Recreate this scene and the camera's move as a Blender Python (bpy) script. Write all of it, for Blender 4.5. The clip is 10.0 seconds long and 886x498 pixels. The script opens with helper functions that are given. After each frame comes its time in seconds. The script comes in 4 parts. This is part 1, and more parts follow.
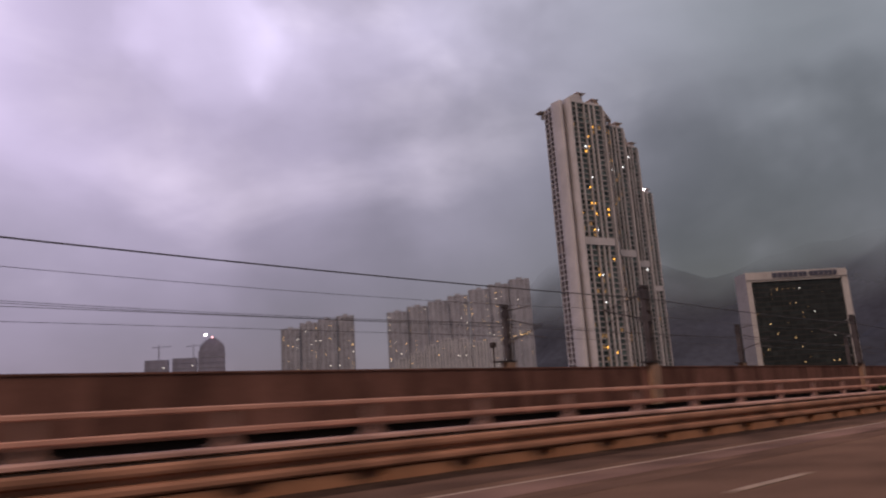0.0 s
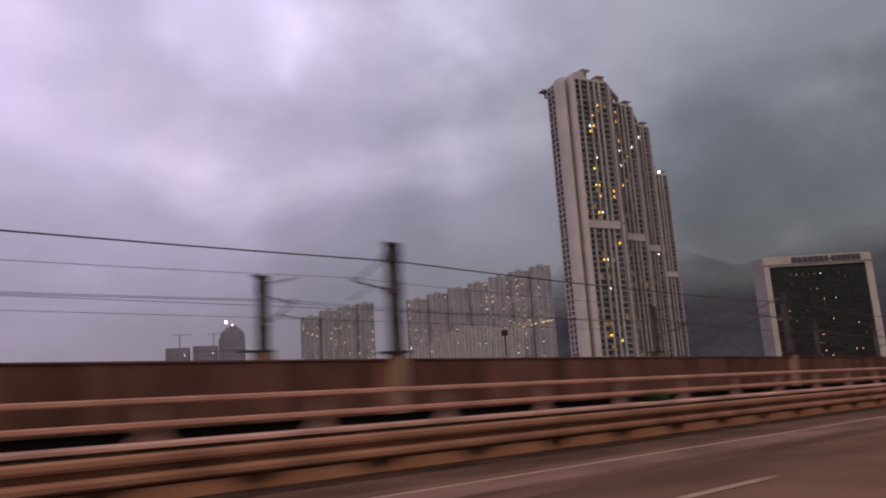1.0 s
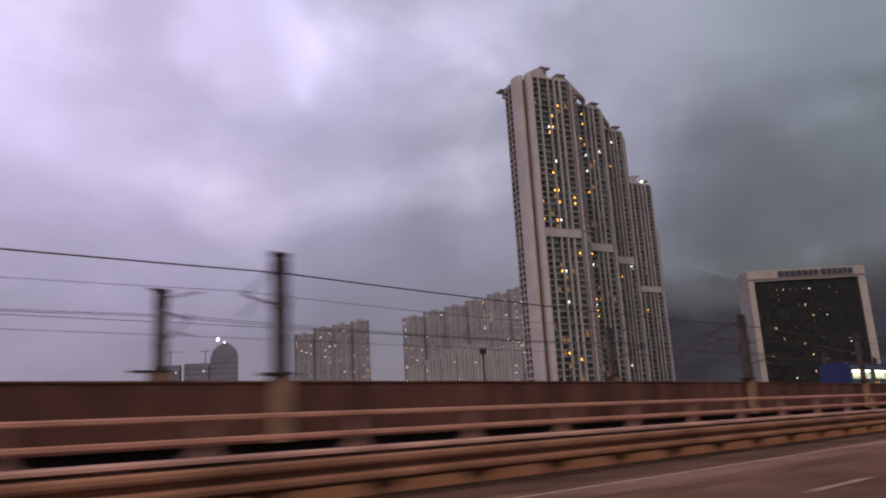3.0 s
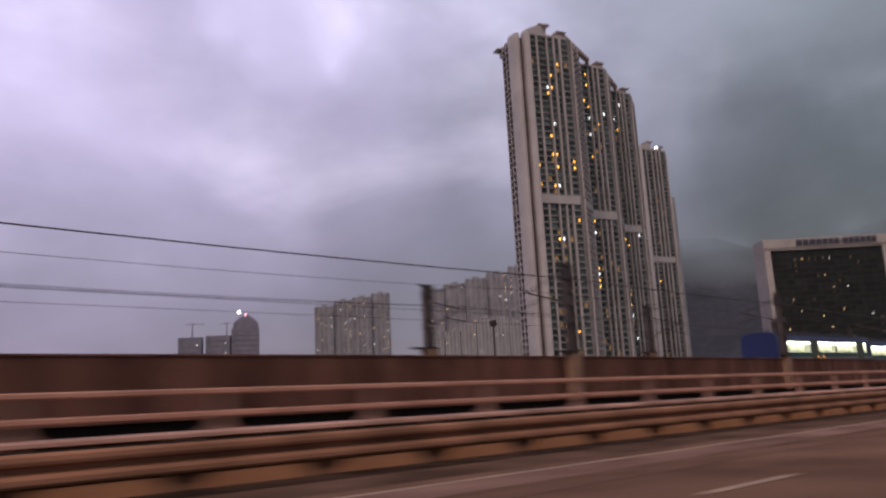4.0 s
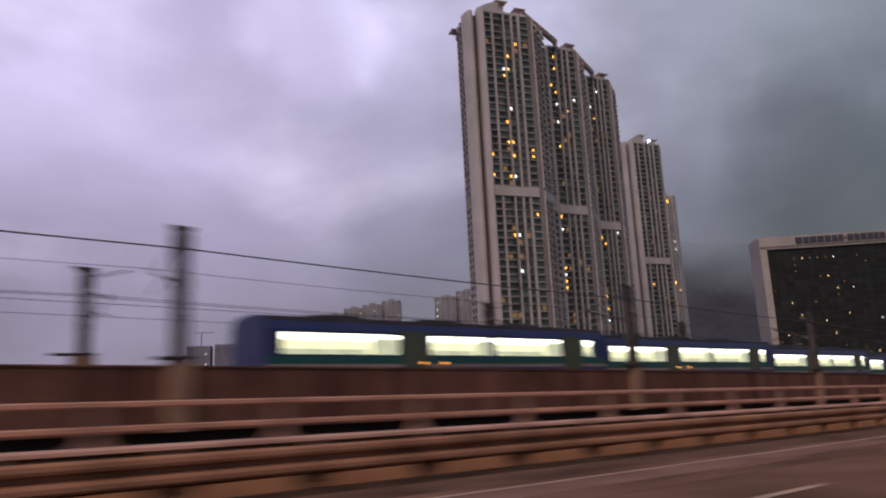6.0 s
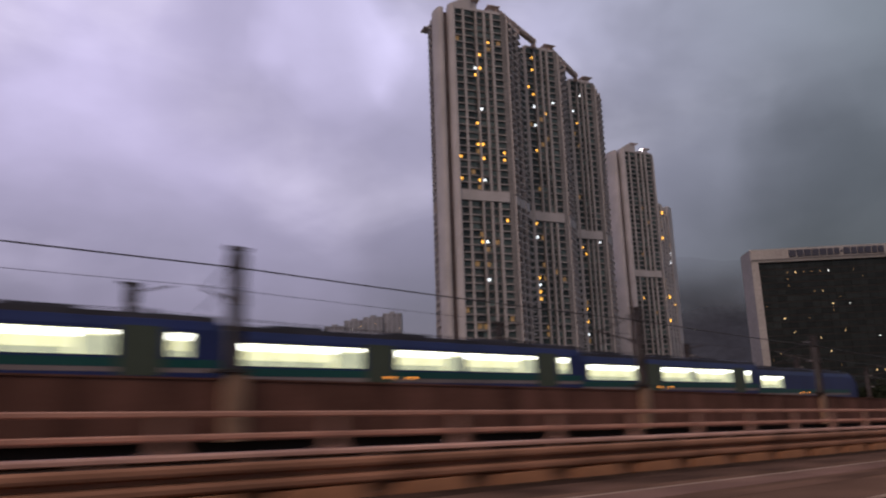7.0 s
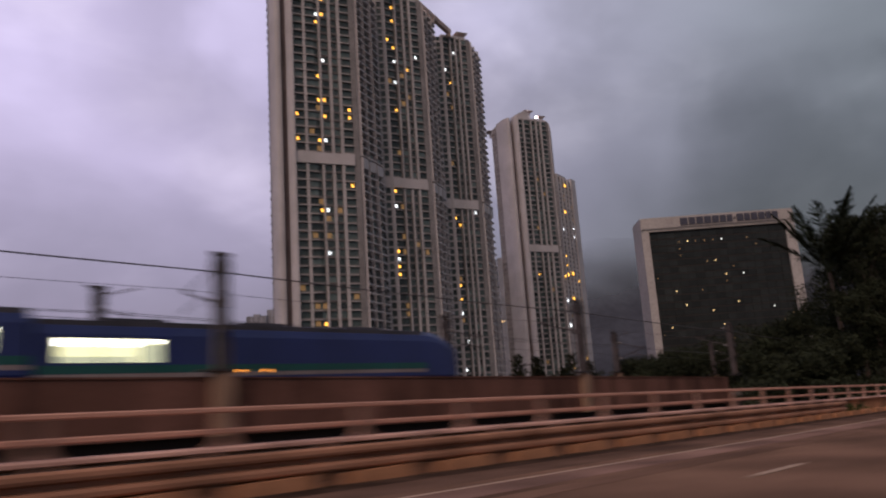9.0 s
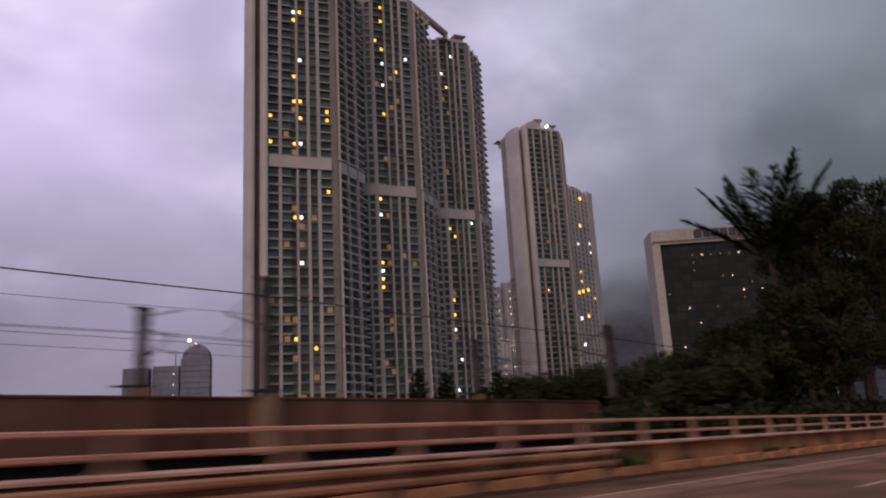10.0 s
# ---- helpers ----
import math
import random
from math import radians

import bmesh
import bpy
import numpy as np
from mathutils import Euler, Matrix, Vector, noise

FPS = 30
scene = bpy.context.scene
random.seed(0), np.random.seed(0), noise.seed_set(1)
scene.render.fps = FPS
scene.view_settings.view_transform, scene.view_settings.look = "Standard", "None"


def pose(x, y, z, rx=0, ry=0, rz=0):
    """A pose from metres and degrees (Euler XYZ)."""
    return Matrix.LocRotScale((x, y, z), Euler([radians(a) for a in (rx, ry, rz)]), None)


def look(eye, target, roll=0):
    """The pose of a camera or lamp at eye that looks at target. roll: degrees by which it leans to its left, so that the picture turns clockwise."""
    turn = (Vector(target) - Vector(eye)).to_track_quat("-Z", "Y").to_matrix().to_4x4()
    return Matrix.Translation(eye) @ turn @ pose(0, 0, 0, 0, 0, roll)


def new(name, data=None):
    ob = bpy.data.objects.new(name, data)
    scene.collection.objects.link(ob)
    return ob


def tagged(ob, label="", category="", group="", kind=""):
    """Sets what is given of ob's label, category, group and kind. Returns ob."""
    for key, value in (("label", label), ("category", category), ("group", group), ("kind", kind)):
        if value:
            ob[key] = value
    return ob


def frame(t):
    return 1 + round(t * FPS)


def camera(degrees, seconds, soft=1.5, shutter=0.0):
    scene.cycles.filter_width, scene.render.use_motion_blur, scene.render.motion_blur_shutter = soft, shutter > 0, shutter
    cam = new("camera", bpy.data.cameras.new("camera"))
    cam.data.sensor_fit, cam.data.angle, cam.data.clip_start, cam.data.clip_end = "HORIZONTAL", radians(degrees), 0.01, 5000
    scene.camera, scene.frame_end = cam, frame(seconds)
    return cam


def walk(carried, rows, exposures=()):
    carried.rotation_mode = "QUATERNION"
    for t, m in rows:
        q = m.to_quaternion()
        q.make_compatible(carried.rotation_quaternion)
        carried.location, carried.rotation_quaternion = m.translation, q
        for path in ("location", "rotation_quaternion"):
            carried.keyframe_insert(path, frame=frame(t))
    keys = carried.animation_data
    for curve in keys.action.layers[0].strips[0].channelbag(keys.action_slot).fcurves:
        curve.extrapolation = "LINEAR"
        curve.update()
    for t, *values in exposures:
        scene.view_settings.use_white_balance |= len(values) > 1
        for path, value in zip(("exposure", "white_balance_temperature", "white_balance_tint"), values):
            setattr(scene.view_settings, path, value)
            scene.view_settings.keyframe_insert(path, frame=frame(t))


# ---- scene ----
cam = camera(60.66, 10.0, soft=2.1, shutter=1.0)

# The road runs along a gentle left-hand arc over a slight crest.
BEND, FALL, CREST, EYE = 0.000795, -0.00019, -7.285e-05, 1.27


def along(s, off, z):
    """The place s metres down the road, off metres to its left, z above its surface."""
    return Vector((s - off * BEND * s, BEND * s * s / 2 + off, FALL * s + CREST * s * s / 2 + z))


# seconds, metres along the road, azimuth, pitch, lean
PATH = [
    (0.0, 0.0, 47.44, 11.98, 3.76), (0.5, 10.29, 49.16, 11.81, 3.76), (1.0, 20.9, 49.67, 11.22, 3.57),
    (1.5, 31.44, 49.73, 11.75, 3.82), (2.0, 42.48, 49.74, 11.31, 3.92), (2.5, 53.52, 49.99, 12.72, 3.94),
    (4.0, 87.24, 53.19, 10.8, 2.9), (4.5, 98.54, 54.23, 9.39, 4.3), (5.0, 110.53, 54.86, 12.07, 2.73),
    (6.5, 146.44, 56.1, 11.46, 2.63), (7.0, 158.8, 56.65, 12.69, 1.82), (7.5, 170.88, 56.08, 12.87, 1.89),
    (8.0, 183.16, 53.28, 11.87, 3.1), (8.5, 195.35, 52.82, 13.62, 3.04), (9.0, 207.57, 52.65, 11.55, 3.88),
    (9.5, 219.86, 53.85, 12.83, 3.17), (10.0, 232.4, 55.39, 13.22, 3.14),
]


def aim(s, az, pitch, lean):
    eye = along(s, 0, EYE)
    a, p = radians(az), radians(pitch)
    return look(eye, eye + Vector((math.cos(a) * math.cos(p), math.sin(a) * math.cos(p), math.sin(p))), -lean)


walk(cam, [(t, aim(s, az, pitch, lean)) for t, s, az, pitch, lean in PATH],
     [(0.0, 0.0, 6700, 11.0), (2.0, 0.02, 6500, 10.0), (4.0, 0.05, 6380, 8.5), (5.0, 0.05, 6350, 8.5), (6.5, -0.12, 6320, 8.0), (7.0, -0.2, 6290, 7.5),
      (7.5, -0.24, 6400, 9.0), (8.0, -0.25, 6450, 9.5), (8.5, -0.14, 6430, 9.3), (10.0, -0.05, 6480, 9.8)])

# ---- light: heavy dusk cloud, with a wide weak glow from behind the road ----
world = bpy.data.worlds.new("dusk_sky")
scene.world = world
world.use_nodes = True
wt = world.node_tree
wt.nodes.clear()


def wnode(kind, **inputs):
    n = wt.nodes.new(kind)
    for k, v in inputs.items():
        n.inputs[k.replace("_", " ")].default_value = v
    return n


def wmix(fac, a, b):
    n = wt.nodes.new("ShaderNodeMix")
    n.data_type = "RGBA"
    for sock, v in ((n.inputs[0], fac), (n.inputs[6], a), (n.inputs[7], b)):
        if isinstance(v, (tuple, float)):
            sock.default_value = v
        else:
            wt.links.new(v, sock)
    return n.outputs[2]


def wramp(value, lo, hi, ease="EASE"):
    n = wt.nodes.new("ShaderNodeValToRGB")
    n.color_ramp.interpolation = ease
    n.color_ramp.elements[0].position, n.color_ramp.elements[1].position = lo, hi
    n.color_ramp.elements[0].color, n.color_ramp.elements[1].color = (0, 0, 0, 1), (1, 1, 1, 1)
    wt.links.new(value, n.inputs[0])
    return n.outputs[0]


def wdot(vec, axis):
    n = wt.nodes.new("ShaderNodeVectorMath")
    n.operation = "DOT_PRODUCT"
    wt.links.new(vec, n.inputs[0])
    n.inputs[1].default_value = axis
    return n.outputs["Value"]


coord = wt.nodes.new("ShaderNodeTexCoord").outputs["Generated"]
side = wramp(wdot(coord, (math.cos(radians(102)), math.sin(radians(102)), 0.0)), 0.10, 0.98)
lowside = wramp(wdot(coord, (math.cos(radians(102)), math.sin(radians(102)), 0.0)), 0.42, 1.0)
rise = wramp(wdot(coord, (0, 0, 1)), 0.02, 0.5)
stretch = wt.nodes.new("ShaderNodeMapping")
stretch.inputs["Scale"].default_value = (1.0, 1.0, 2.0)
stretch.inputs["Location"].default_value = (3.1, 1.7, 0.4)
wt.links.new(coord, stretch.inputs["Vector"])
big = wnode("ShaderNodeTexNoise", Scale=1.9, Detail=6.0, Roughness=0.45, Distortion=0.3)
small = wnode("ShaderNodeTexNoise", Scale=3.6, Detail=5.0, Roughness=0.45, Distortion=0.3)
for n in (big, small):
    wt.links.new(stretch.outputs[0], n.inputs["Vector"])
low = wmix(lowside, (0.139, 0.134, 0.172, 1), (0.257, 0.215, 0.323, 1))
high = wmix(side, (0.246, 0.266, 0.309, 1), (0.675, 0.584, 0.862, 1))
base = wmix(rise, low, high)
dark = wmix(0.36, base, (0.106, 0.102, 0.127, 1))
cloud = wmix(wramp(big.outputs[0], 0.34, 0.60), dark, base)
bright = wmix(side, (0.343, 0.36, 0.415, 1), (0.96, 0.84, 1.10, 1))
shine = wt.nodes.new("ShaderNodeMath")
shine.operation = "MULTIPLY"
wt.links.new(wramp(small.outputs[0], 0.48, 0.80), shine.inputs[0])
wt.links.new(rise, shine.inputs[1])
cloud = wmix(shine.outputs[0], cloud, bright)
mottle = wnode("ShaderNodeTexNoise", Scale=3.4, Detail=6.0, Roughness=0.5, Distortion=0.25)
wt.links.new(stretch.outputs[0], mottle.inputs["Vector"])
tone = wt.nodes.new("ShaderNodeMapRange")
for k, v in (("From Min", 0.3), ("From Max", 0.7), ("To Min", 0.91), ("To Max", 1.09)):
    tone.inputs[k].default_value = v
wt.links.new(mottle.outputs[0], tone.inputs["Value"])


def wmath(op, a, b):
    n = wt.nodes.new("ShaderNodeMath")
    n.operation = op
    for sock, v in ((n.inputs[0], a), (n.inputs[1], b)):
        if isinstance(v, float):
            sock.default_value = v
        else:
            wt.links.new(v, sock)
    return n.outputs[0]


# breaks and thick banks in the cloud, torn by noise
tear = wnode("ShaderNodeTexNoise", Scale=4.0, Detail=4.0, Roughness=0.45, Distortion=0.0)
wt.links.new(coord, tear.inputs["Vector"])
level = tone.outputs[0]
for axis, wide, gain in (((0.364, 0.804, 0.470), 6.0, 0.34), ((0.59, 0.634, 0.499), 13.0, 0.36), ((0.278, 0.858, 0.432), 8.0, -0.16), ((0.905, 0.380, 0.182), 13.0, -0.45), ((0.80, 0.55, 0.24), 17.0, -0.16), ((0.73, 0.511, 0.454), 14.0, 0.24), ((0.462, 0.869, 0.174), 15.0, -0.15), ((0.17, 0.963, 0.208), 18.0, 0.26)):
    near = wmath("ADD", wdot(coord, axis), wmath("MULTIPLY", wmath("SUBTRACT", tear.outputs[0], 0.5), 0.055 * (wide / 10.0) ** 2))
    lobe = wramp(near, math.cos(radians(wide)), 1.0)
    level = wmath("MULTIPLY", level, wmath("ADD", wmath("MULTIPLY", lobe, gain), 1.0))
scaled = wt.nodes.new("ShaderNodeVectorMath")
scaled.operation = "SCALE"
wt.links.new(cloud, scaled.inputs[0])
wt.links.new(level, scaled.inputs["Scale"])
cloud = scaled.outputs[0]
sky = wt.nodes.new("ShaderNodeTexSky")
sky.sky_type, sky.sun_disc = "NISHITA", False
sky.sun_elevation, sky.sun_rotation = radians(4), radians(250)
both = wmix(0.985, sky.outputs[0], cloud)
back = wnode("ShaderNodeBackground", Strength=1.0)
wt.links.new(both, back.inputs["Color"])
wt.links.new(back.outputs[0], wt.nodes.new("ShaderNodeOutputWorld").inputs["Surface"])

sun = new("dusk_glow", bpy.data.lights.new("dusk_glow", "SUN"))
sun.data.energy, sun.data.angle, sun.data.color = 1.72, radians(40), (1.0, 0.68, 0.53)
sun.matrix_world = look((-40, -52, 90), (25, 0, 0))

# ---- materials ----


def material(name, color, rough=0.8, metal=0.0, vary=0.25, scale=3.0, fine=40.0, bump=0.15, glow=None, power=0.0, island=0.0, stretch_z=1.0, stain=None, spec=0.5):
    """A surface with cloudy stains, fine grain, relief and a random tone for each piece."""
    m = bpy.data.materials.new(name)
    m.use_nodes = True
    t = m.node_tree
    b = t.nodes["Principled BSDF"]
    b.inputs["Roughness"].default_value, b.inputs["Metallic"].default_value = rough, metal
    b.inputs["Specular IOR Level"].default_value = spec
    tc = t.nodes.new("ShaderNodeTexCoord")
    mp = t.nodes.new("ShaderNodeMapping")
    mp.inputs["Scale"].default_value = (1, 1, stretch_z)
    t.links.new(tc.outputs["Object"], mp.inputs["Vector"])
    if island:
        info = t.nodes.new("ShaderNodeObjectInfo")
        far = t.nodes.new("ShaderNodeVectorMath")
        far.operation = "SCALE"
        far.inputs[0].default_value = (61, 37, 53)
        t.links.new(info.outputs["Random"], far.inputs["Scale"])
        t.links.new(far.outputs[0], mp.inputs["Location"])
    noises = []
    for sc, det in ((scale, 5.0), (fine, 3.0)):
        n = t.nodes.new("ShaderNodeTexNoise")
        n.inputs["Scale"].default_value, n.inputs["Detail"].default_value = sc, det
        t.links.new(mp.outputs[0], n.inputs["Vector"])
        noises.append(n.outputs[0])
    ramp = t.nodes.new("ShaderNodeValToRGB")
    d = stain or tuple(c * (1 - 1.6 * vary) for c in color)
    ramp.color_ramp.elements[0].color, ramp.color_ramp.elements[1].color = (*d, 1), (*[min(1, c * (1 + 0.5 * vary)) for c in color], 1)
    ramp.color_ramp.elements[0].position, ramp.color_ramp.elements[1].position = 0.3, 0.68
    t.links.new(noises[0], ramp.inputs[0])
    grain = t.nodes.new("ShaderNodeMix")
    grain.data_type, grain.blend_type = "RGBA", "OVERLAY"
    grain.inputs[0].default_value = 0.35
    t.links.new(ramp.outputs[0], grain.inputs[6])
    t.links.new(noises[1], grain.inputs[7])
    out = grain.outputs[2]
    if island:
        rng = t.nodes.new("ShaderNodeMapRange")
        rng.inputs["To Min"].default_value, rng.inputs["To Max"].default_value = 1 - island, 1 + island
        t.links.new(info.outputs["Random"], rng.inputs["Value"])
        mul = t.nodes.new("ShaderNodeMix")
        mul.data_type, mul.blend_type = "RGBA", "MULTIPLY"
        mul.inputs[0].default_value = 1.0
        t.links.new(out, mul.inputs[6])
        t.links.new(rng.outputs[0], mul.inputs[7])
        out = mul.outputs[2]
    t.links.new(out, b.inputs["Base Color"])
    if bump:
        bp = t.nodes.new("ShaderNodeBump")
        bp.inputs["Strength"].default_value, bp.inputs["Distance"].default_value = bump, 0.02
        t.links.new(noises[1], bp.inputs["Height"])
        t.links.new(bp.outputs[0], b.inputs["Normal"])
    if glow:
        b.inputs["Emission Color"].default_value = (*glow, 1)
        b.inputs["Emission Strength"].default_value = power
    return m


M = dict(
    # Warm street-lamp light is put into these road, parapet and wall colours.
    asphalt=material("asphalt", (0.168, 0.100, 0.073), 0.95, spec=0.05, vary=0.3, scale=0.35, fine=30, bump=0.4),
    asphalt_worn=material("asphalt_worn", (0.225, 0.138, 0.115), 0.95, spec=0.05, vary=0.3, scale=0.4, fine=30, bump=0.4),
    asphalt_track=material("asphalt_track", (0.155, 0.092, 0.068), 0.95, spec=0.05, vary=0.3, scale=0.3, fine=30, bump=0.3),
    shoulder=material("shoulder_asphalt", (0.128, 0.077, 0.059), 0.95, spec=0.05, vary=0.35, scale=0.5, fine=30, bump=0.4),
    dirt=material("gutter_dirt", (0.058, 0.036, 0.028), 0.95, spec=0.05, vary=0.45, scale=1.4, fine=20, bump=0.5),
    paint=material("road_paint", (0.37, 0.262, 0.192), 0.7, vary=0.25, scale=2.0, fine=20),
    plinth=material("plinth_concrete_lamp_tint", (0.44, 0.22, 0.128), 0.9, spec=0.1, vary=0.35, scale=0.8, fine=25, bump=0.3),
    rail=material("rail_paint", (0.53, 0.297, 0.234), 0.7, spec=0.2, metal=0.1, vary=0.2, scale=1.2, fine=30),
    cap=material("cap_concrete", (0.56, 0.352, 0.305), 0.8, spec=0.2, vary=0.3, scale=0.7, fine=20, bump=0.2),
    post=material("post_paint", (0.28, 0.17, 0.14), 0.65, vary=0.25, scale=1.5, fine=25),
    beam=material("galvanised_beam", (0.38, 0.196, 0.130), 0.65, metal=0.1, spec=0.2, vary=0.3, scale=0.9, fine=25),
    steel=material("dark_steel", (0.055, 0.045, 0.048), 0.6, metal=0.3, vary=0.3, scale=1.0, fine=15),
    wall=material("wall_concrete", (0.160, 0.081, 0.066), 0.95, spec=0.1, vary=0.35, scale=0.45, fine=14, bump=0.3, island=0.06, stretch_z=0.4),
    pier=material("mast_pedestal_concrete", (0.27, 0.172, 0.125), 0.9, vary=0.25, scale=0.8, fine=14, bump=0.3),
    # Near-black colour paints in the shade under the deck and behind the guardrail.
    near_black=material("painted_deck_shade", (0.030, 0.024, 0.024), 0.95, vary=0.3, scale=0.6),
    ballast=material("ballast", (0.10, 0.085, 0.075), 0.95, vary=0.3, scale=2.0, fine=20, bump=0.6),
    wire=material("cable_black", (0.055, 0.050, 0.060), 0.6, vary=0.1),
    tower=material("tower_tile_cream", (0.470, 0.458, 0.498), 0.75, vary=0.12, scale=0.08, fine=6.0, bump=0.1),
    tower_pier=material("tower_pier_tile", (0.412, 0.402, 0.430), 0.75, vary=0.15, scale=0.08, fine=6.0, bump=0.1),
    tower_dim=material("tower_tile_taupe", (0.212, 0.206, 0.220), 0.8, vary=0.18, scale=0.1, fine=1.2, bump=0.1, island=0.08),
    tower_spandrel=material("tower_tile_dark_taupe", (0.170, 0.165, 0.174), 0.8, vary=0.2, scale=0.1, fine=1.2, bump=0.1, island=0.1),
    recess=material("tower_recess", (0.135, 0.112, 0.122), 0.85, vary=0.2, scale=0.1, fine=1.5),
    glass=material("tower_glass", (0.075, 0.105, 0.108), 0.2, vary=0.4, scale=0.05, fine=0.4, bump=0.0, island=0.55),
    hat=material("roof_tile_tan", (0.62, 0.50, 0.46), 0.8, vary=0.2, scale=0.3, fine=3),
    lit_gold=material("lit_room_gold", (0.3, 0.2, 0.1), 0.5, vary=0.1, glow=(1.0, 0.47, 0.06), power=2.6, bump=0),
    lit_dim=material("lit_room_amber", (0.3, 0.2, 0.1), 0.5, vary=0.1, glow=(1.0, 0.55, 0.20), power=0.16, bump=0),
    lit_white=material("lit_room_white", (0.4, 0.4, 0.4), 0.5, vary=0.1, glow=(0.92, 0.95, 1.0), power=2.2, bump=0),
    hotel=material("hotel_render", (0.42, 0.405, 0.42), 0.8, vary=0.12, scale=0.06, fine=0.8, bump=0.1),
    hotel_glass=material("hotel_glass", (0.030, 0.036, 0.038), 0.25, spec=0.3, vary=0.3, scale=0.05, bump=0, island=0.12),
    sign=material("sign_letters", (0.045, 0.05, 0.085), 0.6, vary=0.1),
    # Distance haze is put into the next three lavender-grey base colours.
    far=material("haze_tinted_render", (0.288, 0.302, 0.368), 0.9, vary=0.12, scale=0.05, fine=0.5, bump=0),
    far_dim=material("haze_tinted_window_column", (0.232, 0.246, 0.300), 0.9, vary=0.2, scale=0.05, fine=0.5, bump=0),
    far_pale=material("haze_tinted_white_render", (0.365, 0.378, 0.425), 0.9, vary=0.12, scale=0.05, fine=0.5, bump=0),
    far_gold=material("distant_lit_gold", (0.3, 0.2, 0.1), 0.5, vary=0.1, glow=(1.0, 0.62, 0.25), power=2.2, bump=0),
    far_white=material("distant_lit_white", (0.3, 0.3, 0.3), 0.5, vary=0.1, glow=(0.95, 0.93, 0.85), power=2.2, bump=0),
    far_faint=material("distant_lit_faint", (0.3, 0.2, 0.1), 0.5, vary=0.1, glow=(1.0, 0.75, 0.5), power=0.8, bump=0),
    mast=material("mast_galvanised", (0.082, 0.068, 0.071), 0.6, metal=0.2, vary=0.3, scale=1.0, fine=15),
    # Blue distance haze is put into the colour of the site towers.
    site=material("site_net_haze_tint", (0.19, 0.195, 0.275), 0.9, vary=0.15, scale=0.06, fine=0.5, bump=0),
    leaf=material("leaf", (0.030, 0.037, 0.023), 0.9, spec=0.05, vary=0.4, scale=0.8, fine=6, bump=0),
    weed=material("weed_leaf", (0.06, 0.10, 0.035), 0.8, spec=0.1, vary=0.4, scale=4, fine=20, bump=0),
    bark=material("bark", (0.05, 0.036, 0.030), 0.9, vary=0.3, scale=2, fine=14, bump=0.5),
    ground=material("ground", (0.045, 0.045, 0.035), 0.95, vary=0.35, scale=0.02, fine=0.6, bump=0.3),
    # Distance haze is put into the blue-grey of the forest.
    hill=material("hill_forest_haze_tint", (0.058, 0.064, 0.084), 0.95, spec=0.0, vary=0.22, scale=0.006, fine=0.06, bump=0),
    train_blue=material("train_blue_paint", (0.020, 0.033, 0.145), 0.35, vary=0.15, scale=0.4, fine=8, bump=0.03),
    train_roof=material("train_roof_blue", (0.055, 0.055, 0.075), 0.6, vary=0.3, scale=0.4, fine=8),
    train_teal=material("train_teal_paint", (0.010, 0.085, 0.080), 0.35, vary=0.15, scale=0.4, fine=8, bump=0.03),
    train_sill=material("train_silver_skirt", (0.33, 0.27, 0.27), 0.45, metal=0.4, vary=0.2, scale=0.4, fine=8),
    # Faint emission puts carriage light into the doors.
    train_door=material("train_door", (0.03, 0.04, 0.035), 0.4, vary=0.2, glow=(0.85, 0.86, 0.5), power=0.014, bump=0),
    carriage=material("lit_carriage", (0.5, 0.5, 0.4), 0.4, vary=0.1, glow=(0.97, 0.94, 0.54), power=1.15, bump=0),
    carriage_low=material("dim_carriage_glow", (0.3, 0.3, 0.25), 0.5, vary=0.3, glow=(0.85, 0.88, 0.60), power=0.62, bump=0),
    tube=material("carriage_lamp", (0.8, 0.8, 0.8), 0.4, vary=0.05, glow=(1.0, 0.98, 0.90), power=5.0, bump=0),
    marker=material("orange_marker_lamp", (0.5, 0.2, 0.05), 0.4, vary=0.05, glow=(1.0, 0.36, 0.05), power=2.2, bump=0),
    beacon=material("white_beacon", (0.8, 0.8, 0.8), 0.4, vary=0.05, glow=(1.0, 0.92, 1.0), power=9.0, bump=0),
    beacon_red=material("red_beacon", (0.6, 0.1, 0.1), 0.4, vary=0.05, glow=(1.0, 0.45, 0.5), power=4.0, bump=0),
)

# cloud is put in as alpha that fades the mountainside from a certain height on
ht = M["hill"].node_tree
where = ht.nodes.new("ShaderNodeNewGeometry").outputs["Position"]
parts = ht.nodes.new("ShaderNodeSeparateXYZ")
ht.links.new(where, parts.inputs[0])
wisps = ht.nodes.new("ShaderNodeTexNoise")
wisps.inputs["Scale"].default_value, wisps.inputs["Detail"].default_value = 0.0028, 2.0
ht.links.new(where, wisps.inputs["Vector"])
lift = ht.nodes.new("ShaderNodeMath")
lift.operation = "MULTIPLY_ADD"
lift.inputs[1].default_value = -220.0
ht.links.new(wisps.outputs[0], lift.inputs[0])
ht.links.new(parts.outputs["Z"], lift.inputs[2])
cloud_fade = ht.nodes.new("ShaderNodeMapRange")
cloud_fade.interpolation_type = "SMOOTHSTEP"
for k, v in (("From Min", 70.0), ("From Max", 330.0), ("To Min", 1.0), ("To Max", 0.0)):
    cloud_fade.inputs[k].default_value = v
ht.links.new(lift.outputs[0], cloud_fade.inputs["Value"])
ht.links.new(cloud_fade.outputs[0], ht.nodes["Principled BSDF"].inputs["Alpha"])

